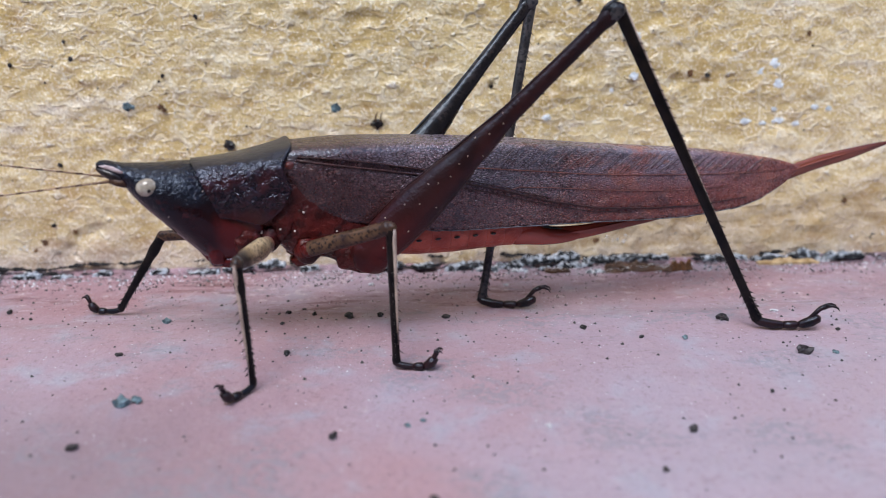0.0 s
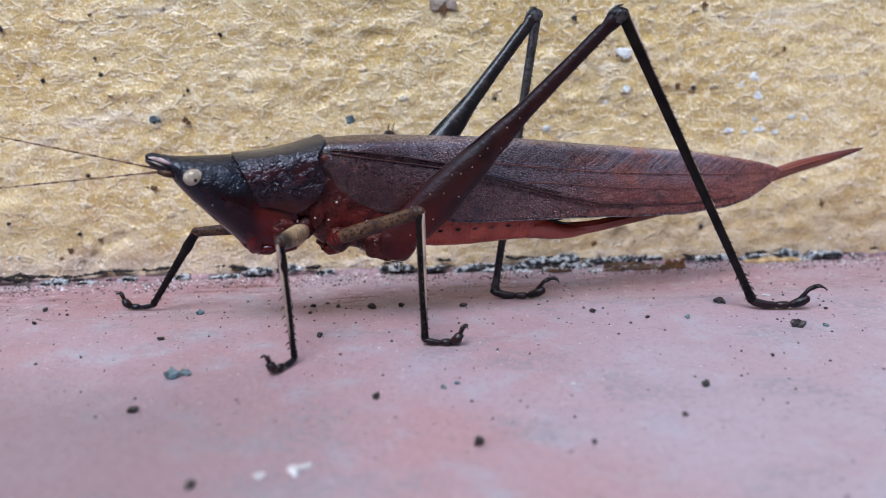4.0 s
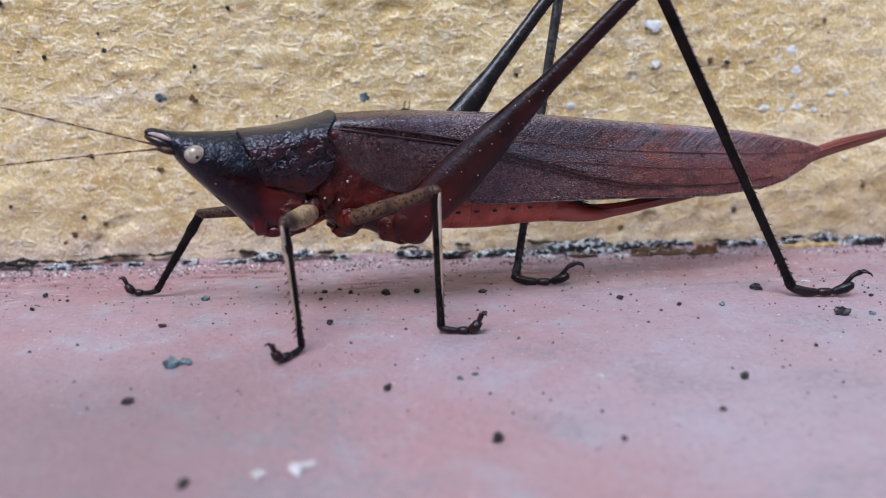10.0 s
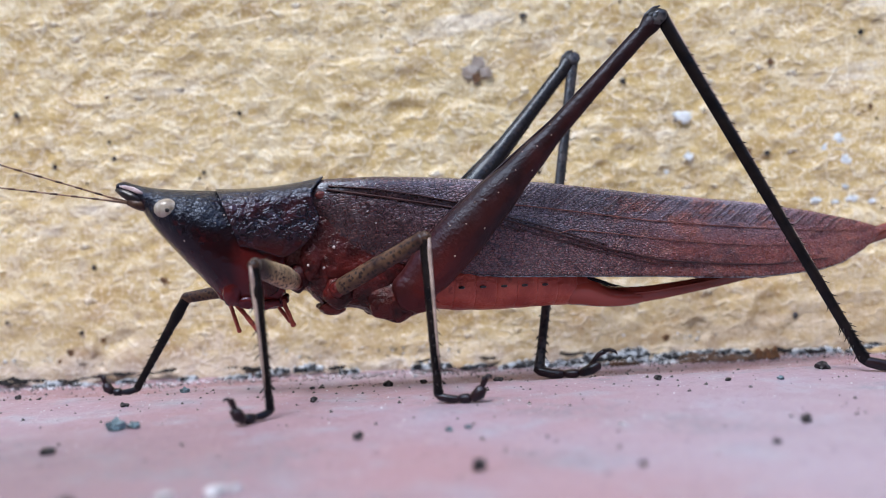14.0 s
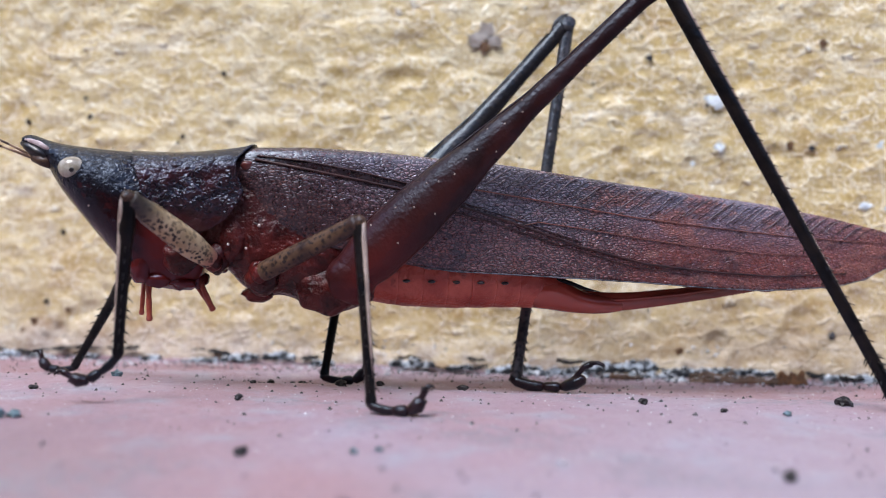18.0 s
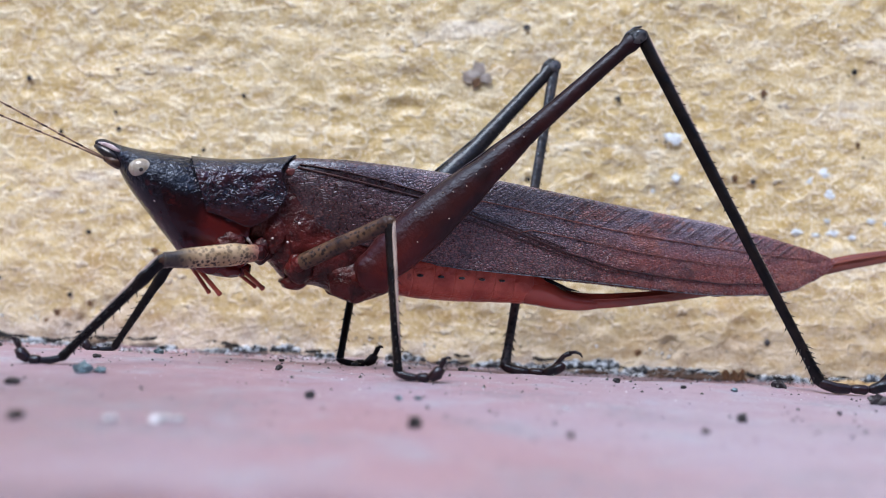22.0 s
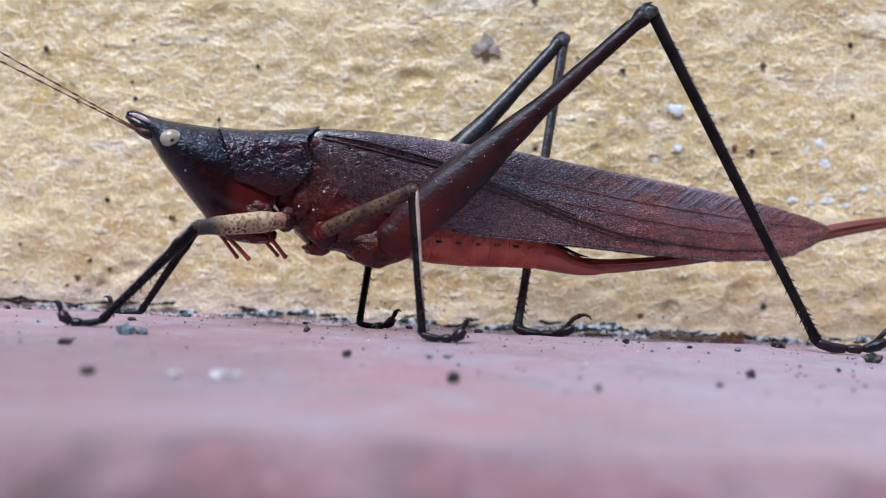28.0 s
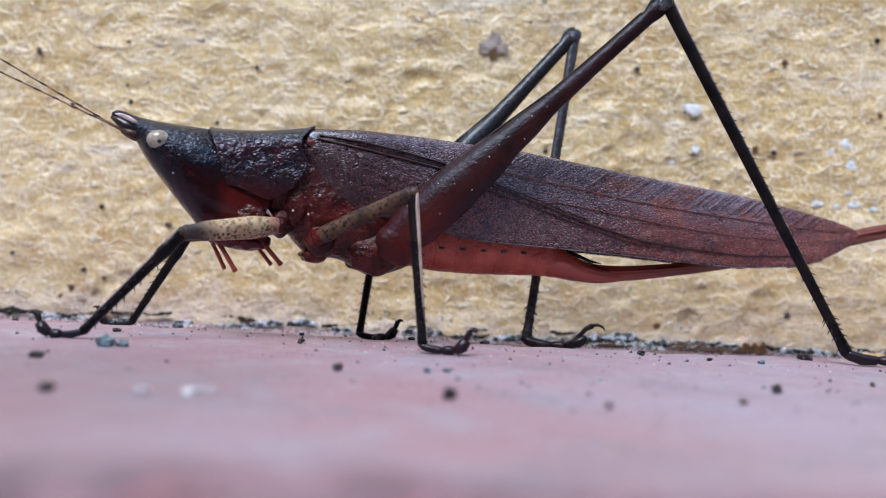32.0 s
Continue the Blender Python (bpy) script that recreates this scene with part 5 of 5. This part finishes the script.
def limb(which):
    """Femur, tibia and foot of a leg, each a part that moves by itself."""
    hip, knee, ankle = (Vector(p) for p in LEGS[which])
    l1, l2 = (knee - hip).length, (ankle - knee).length
    near, pair = which.split("_")
    if pair == "hind":
        shape = ((0.0, 0.9), (0.03, 1.35), (0.10, 1.62), (0.20, 1.66), (0.32, 1.42), (0.46, 0.98), (0.60, 0.64), (0.78, 0.52), (0.93, 0.50), (0.965, 0.62), (1.0, 0.55), (1.012, 0.3))
        mat, label = (FEMUR_HIND, "swollen dark brown hind thigh with pale dots") if near == "near" else (FEMUR_FAR, "blue-grey speckled hind thigh")
    elif near == "near":
        shape = ((0.0, 0.42), (0.05, 0.58), (0.3, 0.76 if pair == "fore" else 0.58), (0.75, 0.66 if pair == "fore" else 0.52), (0.92, 0.5), (0.98, 0.52), (1.0, 0.4), (1.03, 0.15))
        mat, label = (FEMUR_TAN, "tan thigh with dark spots") if pair == "fore" else (FEMUR_BROWN, "spotted brown thigh")
    else:
        shape = ((0.0, 0.42), (0.1, 0.55), (0.5, 0.5), (0.9, 0.42), (1.0, 0.4), (1.03, 0.15))
        mat, label = FEMUR_BROWN, "spotted brown thigh"
    r_femur = lambda u: curve_at(u, shape)
    femur = part(pair + "leg_femur" if pair != "mid" else "midleg_femur", rod(shape, 18, 0.62 if pair == "hind" else 0.8, 0, l1), mat, katydid, label)
    if pair == "hind":
        part("femur_base", blob((0.55, 0, -0.1), (1.5, 0.85, 1.5), 0.12, 3, 20, 28), mat, femur)
        part("knee_cap", blob((l1 * 0.985, 0, 0.08), (0.72, 0.40, 0.56), 0.2, 2, 14, 18), LEG_DARK, femur)
        for side in (-1, 1):
            part("knee_lobe", blob((l1 * 0.985 + 0.1, side * 0.36, -0.12), (0.58, 0.12, 0.42), 0.25, 5, 12, 16), LEG_GREY, femur, "grey side lobe of the knee")
        part("knee_ridge", tube([(l1 * 0.945, 0, 0.50), (l1 * 0.975, 0, 0.66), (l1 * 1.0, 0, 0.60), (l1 * 1.018, 0, 0.36)], (0.05, 0.13, 0.12, 0.05), 8), LEG_GREY, femur)
        spines("spine", l1, (-1.9, -1.2), r_femur, 0.45, 0.95, 12, 0.24, femur, LEG_DARK)
        rng = random.Random(5)
        for k in range(17 if near == "near" else 0):
            u = 0.07 + 0.55 * (k + rng.uniform(-0.3, 0.3)) / 17
            a = rng.uniform(0.05, 0.9) if k % 3 else rng.uniform(-0.8, 0.1)
            r = r_femur(u)
            part("pale_dot", blob((u * l1, -r * 0.62 * math.cos(a), r * math.sin(a)), (0.055, 0.04, 0.055), 0, 1, 6, 8), LEG_PALE, femur)
        part("ridge", tube([(l1 * u, 0, r_femur(u) * 1.0) for u in (0.1, 0.25, 0.4, 0.6, 0.8, 0.93)], [0.1] * 6, 6), mat, femur)
    else:
        part("trochanter", blob((0.0, 0, 0), (0.6, 0.5, 0.55), 0.2, 4, 8, 10), THORAX, femur)
        part("knee_cap", blob((l1, 0, 0), (0.46, 0.34, 0.42), 0.1, 2, 8, 10), FEMUR_BROWN, femur)
    if pair == "hind":
        shin = ((-0.012, 0.25), (0.0, 0.5), (0.03, 0.44), (0.3, 0.40), (0.7, 0.36), (0.94, 0.34), (0.985, 0.42), (1.0, 0.25))
    elif pair == "fore":
        shin = ((-0.02, 0.2), (0.0, 0.42), (0.08, 0.40), (0.18, 0.46), (0.3, 0.36), (0.9, 0.28), (0.97, 0.32), (1.0, 0.2))
    else:
        shin = ((-0.02, 0.2), (0.0, 0.42), (0.1, 0.36), (0.5, 0.32), (0.92, 0.29), (0.97, 0.33), (1.0, 0.2))
    r_shin = lambda u: curve_at(u, shin)
    name = pair + "leg_tibia" if pair != "mid" else "midleg_tibia"
    tibia = part(name, rod(shin, 12, 0.75, 0, l2), LEG_GREY if which == "far_hind" else LEG_DARK, katydid, "thin black spiny shin")
    if near == "near":
        part("pale_edge", tube([(l2 * u, -0.05, r_shin(u) * 0.8) for u in (0.0, 0.1, 0.3, 0.5, 0.7, 0.85)], (0.12, 0.16, 0.14, 0.12, 0.09, 0.04) if pair != "hind" else (0.1, 0.14, 0.12, 0.1, 0.08, 0.03), 8), LEG_PALE, tibia, "pale edge along the shin")
    if pair == "hind":
        spines("spine", l2, (1.15, 2.0), r_shin, 0.10, 0.97, 32, 0.32, tibia, SPINE)
        spines("spine", l2, (-1.6,), r_shin, 0.5, 0.97, 7, 0.34, tibia, LEG_DARK)
        spines("bristle", l2, (0.3, 1.5, 2.8, -0.9, -2.2), r_shin, 0.90, 0.995, 4, 0.42, tibia, LEG_DARK)
    else:
        spines("spine", l2, (0.6, 2.6, -1.2), r_shin, 0.3, 0.97, 9, 0.38, tibia, LEG_DARK)
    # foot: three pads and a slender last joint with two claws, along x, lying on z = 0
    k = {"hind": 1.0, "mid": 0.66, "fore": 0.62}[pair]
    name = pair + "leg_tarsus" if pair != "mid" else "midleg_tarsus"
    foot = part(name, tube([(x * k, 0, z * k) for x, z in ((-0.3, 0.35), (0.1, 0.1), (0.9, -0.12), (1.7, -0.15), (1.9, -0.1))], [1.05 * r * k for r in (0.26, 0.34, 0.36, 0.30, 0.18)], 12, 0.9), TARSUS, katydid, "dark red padded foot with curved claws")
    part("pad", tube([(x * k, 0, z * k) for x, z in ((1.75, -0.12), (2.1, -0.12), (2.7, -0.12), (2.95, -0.05))], [(1.0 if pair == "hind" else 1.4) * r * k for r in (0.2, 0.31, 0.34, 0.2)], 12, 1.0), TARSUS, foot)
    part("pad", tube([(x * k, 0, z * k) for x, z in (((2.8, -0.12), (3.2, -0.05), (3.85, 0.2), (4.35, 0.5), (4.5, 0.62)) if pair == "hind" else ((2.8, -0.1), (3.1, -0.05), (3.65, 0.3), (3.95, 0.85), (3.9, 1.1)))], [(1.0 if pair == "hind" else 1.4) * r * k for r in (0.14, 0.33, 0.42, 0.36, 0.12)], 12, 1.0), TARSUS, foot)
    part("claw_joint", tube([(x * k, 0, z * k) for x, z in (((3.5, 0.2), (4.0, 0.75), (4.4, 1.25), (4.9, 1.5)) if pair == "hind" else ((3.4, 0.2), (3.9, 0.8), (4.15, 1.35), (4.3, 1.75)))], [r * k * (1 if pair == "hind" else 1.5) for r in (0.14, 0.17, 0.19, 0.22)], 10), TARSUS, foot)
    for side in (-1, 1):
        part("claw", tube([(x * k, side * y * k, z * k) for x, y, z in (((4.8, 0.08, 1.5), (5.25, 0.22, 1.58), (5.6, 0.3, 1.45), (5.75, 0.32, 1.2)) if pair == "hind" else ((4.25, 0.12, 1.65), (4.5, 0.3, 1.88), (4.75, 0.4, 1.85), (4.88, 0.42, 1.62)))], [r * k * (1 if pair == "hind" else 1.5) for r in (0.14, 0.11, 0.07, 0.02)], 8), TARSUS, foot)
    return femur, tibia, foot, l1, l2


LEG_PIECES = {which: limb(which) for which in LEGS}

# ---- feelers and mouth feelers, drawn along -x or -z from their joints ----
ANTENNAE, PALPS = {}, {}
for key, side in (("near", -1), ("far", 1)):
    pts, radii = [], []
    for k in range(41):
        u = k / 40
        pts.append((-70 * u, side * 2.0 * u * u, 1.5 * math.sin(2.2 * u)))
        radii.append(0.060 * (1 - 0.6 * u) + (0.06 if k == 0 else 0))
    ANTENNAE[key] = part("antenna", tube(pts, radii, 8), ANTENNA, katydid, "long thread-like brown antenna")
    for j in range(26):
        x = -1.0 - 1.25 * j
        u = -x / 70
        z = 1.5 * math.sin(2.2 * u)
        part("antenna_band", tube([(x - 0.22, side * 2 * u * u, z), (x + 0.22, side * 2 * u * u, z)], (0.070 * (1 - 0.6 * u), 0.070 * (1 - 0.6 * u)), 8), ANTENNA_BAND, ANTENNAE[key])
for key, base, long in (("front_near", (-5.6, -0.9, 6.1), 1.9), ("front_far", (-6.15, 0.8, 6.2), 1.8), ("rear_near", (-2.7, -0.8, 6.2), 1.6), ("rear_far", (-3.2, 0.7, 6.1), 1.5)):
    PALPS[key] = (part("palp", tube([(0, 0, 0.2), (0, 0, -0.4 * long), (0, 0, -0.45 * long), (0, 0, -0.92 * long), (0, 0, -1.05 * long), (0, 0, -1.12 * long)], [r * (1.0 if "near" in key else 0.85) for r in (0.20, 0.14, 0.17, 0.15, 0.20, 0.12)], 10), PALP, katydid, "small red mouth feeler"), base)


# ---- what moves ----
def motions():
    """The katydid rocks forward, steps with two legs, and moves its feelers."""
    times = [0, 1.2, 2, 4, 8, 12, 12.4, 12.8, 13.2, 13.6, 14.0, 14.5, 15.0, 15.5, 16.0, 16.5, 17.0, 17.5, 17.7, 17.8, 18.0, 18.2, 18.4, 18.6, 19.0, 19.3, 19.6, 20.0, 20.3, 20.6, 22, 25, 28, 32]
    rock = ((0, 1.0), (12, 1.0), (13.2, 0.95), (14.0, 0.85), (14.5, 0.75), (16.0, 0.1), (16.5, 0.0), (32, 0.0))

    tail_up = ((0, 0.3), (1.2, 0.3), (2, -0.1), (12, -0.2), (13.2, -0.1), (14, 0.0), (32, 0.0))
    # the body rides higher and the head nods down until it rocks forward
    flex = ((0, 1.0), (12, 0.95), (12.8, 0.8), (13.2, 0.6), (14.0, 0.2), (14.5, 0.0), (32, 0.0))
    nods = [t for t, _ in flex]

    def root_at(t):
        a = curve_at(t, rock)
        return pose((ROOT_B.x + 1.17 * a) * MM, (ROOT_B.y + 0.15 * a) * MM, (0.65 * curve_at(t, flex) - 0.1 * a) * MM, 0, 0, HEADING - 1.1 * a) @ pose(0, 0, 0, 0, -curve_at(t, tail_up), 0)

    neck = pose(0.3 * MM, 0, 13.5 * MM)

    def nod(t):
        return neck @ pose(0, 0, 0, 0, -4.0 * curve_at(t, flex), 0) @ neck.inverted()

    walk(katydid, [(t, root_at(t)) for t in times])
    walk(head, [(t, nod(t)) for t in nods])
    walk(pronotum, [(t, nod(t)) for t in nods])
    rest = root_at(32)

    def settled(p):
        """A place given in the settled body's space, for a body at any time."""
        return rest @ (Vector(p) * MM)

    # ankles and knees over time, in the settled body's space
    tracks = {
        "near_fore": ((0, (-3.0, -9.4, 0.4), (-3.0, -7.4, 9.6)), (14.5, (-3.0, -9.4, 0.4), (-3.2, -7.4, 9.4)), (15.0, (-4.4, -8.4, 2.8), (-3.8, -7.8, 9.6)),
                      (15.5, (-5.4, -4.6, 2.6), (-4.6, -8.6, 8.6)), (16.0, (-4.0, -1.8, 3.8), (-3.6, -9, 7.2)), (16.5, (-3.1, -1.0, 4.0), (-3.4, -8.8, 7.0)), (17.5, (-3.1, -1.0, 4.0), (-3.4, -8.8, 6.9)), (17.7, (-3.4, -4.4, 2.2), (-4.0, -8, 9)), (17.8, (-3.8, -6.0, 1.4), (-4.6, -7, 9.4)),
                      (18.0, (-6.2, -6.0, 2.5), (-5.2, -6, 9.8)), (18.2, (-11.4, -6.0, 2.6), (-6.8, -6, 9.4)), (18.4, (-13.0, -5.7, 0.8), (-7.6, -5.2, 7.4)), (18.6, (-13.2, -5.5, 0.4), (-7.7, -5, 6.6)), (32, (-13.2, -5.5, 0.4), (-7.7, -5, 6.6))),
        "far_mid": ((0, (-1.9, 3.3, 7.4), (2, 5, 14)), (12.4, (-1.9, 3.3, 7.4), (2, 5, 14)), (12.8, (-1.6, 3.0, 6.2), (3, 5, 14)), (13.2, (-1.7, 3.2, 7.0), (3, 5, 14)), (14.0, (3.4, 3.4, 8.0), (8, 6.8, 12)), (14.5, (3.4, 3.4, 6.6), (8, 6.8, 11)),
                    (15.5, (4.4, 4.0, 2.0), (6.2, 7, 10)), (16.0, (4.6, 4.0, -0.15), (6.2, 7.2, 9.3)), (19.0, (4.6, 4.0, -0.15), (6.2, 7.2, 9.3)), (19.3, (4.8, 3.6, 4.6), (7, 7, 10)), (19.6, (4.4, 3.4, 6.6), (8, 7, 10)), (20.0, (4.6, 3.6, 5.0), (7, 7, 10)), (20.3, (4.6, 4.0, -0.15), (6.2, 7.2, 9.3)), (32, (4.6, 4.0, -0.15), (6.2, 7.2, 9.3))),
    }
    for which, out in (("near_hind", -1.6), ("far_hind", -0.6)):
        knee, ankle = LEGS[which][1:]
        wide = (knee[0], knee[1] + out, knee[2])
        tracks[which] = ((0, ankle, wide), (12, ankle, wide), (14.5, ankle, knee), (32, ankle, knee))
    # the hind hips give a little while the body rides high
    coxa_shift = {"near_hind": (-0.6, 0, -0.6), "far_hind": (-0.4, 0, -0.6)}
    turns = {"near_fore": 180, "far_fore": 170, "near_mid": -8, "far_mid": 5, "near_hind": -8, "far_hind": -12}

    def along(which, t):
        if which not in tracks:
            return LEGS[which][2], LEGS[which][1]
        rows = tracks[which]
        out = []
        for k in (1, 2):
            out.append([curve_at(t, [(row[0], row[k][n]) for row in rows]) for n in range(3)])
        return out

    def frame_of(origin, tip, outward):
        x = (tip - origin).normalized()
        z = (outward - x * outward.dot(x)).normalized()
        y = z.cross(x)
        m = Matrix((x, y, z)).transposed().to_4x4()
        m.translation = origin
        return m

    for which, (femur, tibia, foot, l1, l2) in LEG_PIECES.items():
        rows = ([], [], [])
        for t in times:
            back = root_at(t).inverted()
            ankle, knee = along(which, t)
            hip = Vector(LEGS[which][0]) * MM
            hip = back @ settled(LEGS[which][0]) if which == "far_fore" else hip
            hip = hip + Vector(coxa_shift.get(which, (0, 0, 0))) * MM * curve_at(t, flex)
            a, guess = back @ settled(ankle), back @ settled(knee)
            reach = a - hip
            d = min(max(reach.length, abs(l1 - l2) * MM * 1.02), (l1 + l2) * MM * 0.998)
            a = hip + reach.normalized() * d
            u = reach.normalized()
            h = ((l1 * MM) ** 2 - (l2 * MM) ** 2 + d * d) / (2 * d)
            out = guess - hip
            out = (out - u * out.dot(u)).normalized()
            k = hip + u * h + out * math.sqrt(max(0.0, (l1 * MM) ** 2 - h * h))
            rows[0].append((t, frame_of(hip, k, out))), rows[1].append((t, frame_of(k, a, out)))
            lift = max(0.0, a.z / MM - 0.9)
            bend = min(80.0, 22.0 * lift)
            bend = curve_at(t, ((15.0, bend), (16.0, -45.0), (17.5, -50.0), (17.8, bend))) if which == "near_fore" and 15.0 < t < 17.8 else bend
            bend = 0.0 if which == "far_mid" and t < 12.6 else bend
            turn = turns[which]
            if which == "near_fore":
                turn = curve_at(t, ((14.5, 232.0), (15.0, 260.0), (16.0, 330.0), (16.5, 360.0), (17.5, 360.0), (17.7, 300.0), (17.8, 240.0), (18.0, 190.0), (18.2, 180.0)))
            rows[2].append((t, Matrix.Translation(a) @ pose(0, 0, 0, 0, 0, turn - HEADING) @ pose(0, 0, 0, 0, bend, 0)))
        walk(femur, rows[0]), walk(tibia, rows[1]), walk(foot, rows[2])

    # rise of the feelers in degrees, near and far
    sweep = ((0, -3, 13), (1.5, -4, 17), (4, -2, 17), (7, -5, 17), (9, -3, 18), (12, 0, 20), (13.2, 6, 20), (14.0, 7, 17), (14.5, 12, 15), (16.5, 24, 30), (18, 16, 23), (19, 13, 22), (20.5, 20, 25), (23, 15, 22), (25, 17, 24), (28, 24, 21), (29, 22, 25), (32, 20, 25))
    for key, side, column in (("near", -1, 1), ("far", 1, 2)):
        rise = [(row[0], row[column]) for row in sweep]
        walk(ANTENNAE[key], [(t, nod(t) @ pose(-11.9 * MM, side * 0.55 * MM, 13.15 * MM, 0, curve_at(t, rise), side * 3)) for t in sorted({*nods, *(row[0] for row in sweep)})])
    swing = {"front_near": ((0, -100), (9, -98), (12.5, -50), (13.2, -10), (14, -35), (14.5, 10), (16.5, 50), (17.8, 8), (18.5, -28), (19, -45), (23, -42), (28, -45), (30, -44), (32, -32)),
             "front_far": ((0, -105), (9, -100), (12.5, -50), (13.2, 10), (14, -15), (14.5, 30), (16.5, 40), (17.8, 12), (18.5, -20), (19, -38), (23, -36), (28, -39), (30, -38), (32, -27)),
             "rear_near": ((0, -125), (9, -122), (12.5, -50), (13.2, -20), (14, -20), (14.5, -10), (16.5, -45), (17.8, -25), (18.5, -25), (19, -40), (23, -50), (28, -40), (30, -48), (32, -42)),
             "rear_far": ((0, -125), (9, -122), (12.5, -50), (13.2, -30), (14, -35), (14.5, -20), (16.5, -30), (17.8, -35), (18.5, -35), (19, -45), (23, -55), (28, -45), (30, -50), (32, -40))}
    for key, (palp, base) in PALPS.items():
        walk(palp, [(t, nod(t) @ pose(base[0] * MM, base[1] * MM, base[2] * MM, 0, curve_at(t, swing[key]), 0)) for t in sorted({*nods, *(t for t, _ in swing[key])})])


motions()
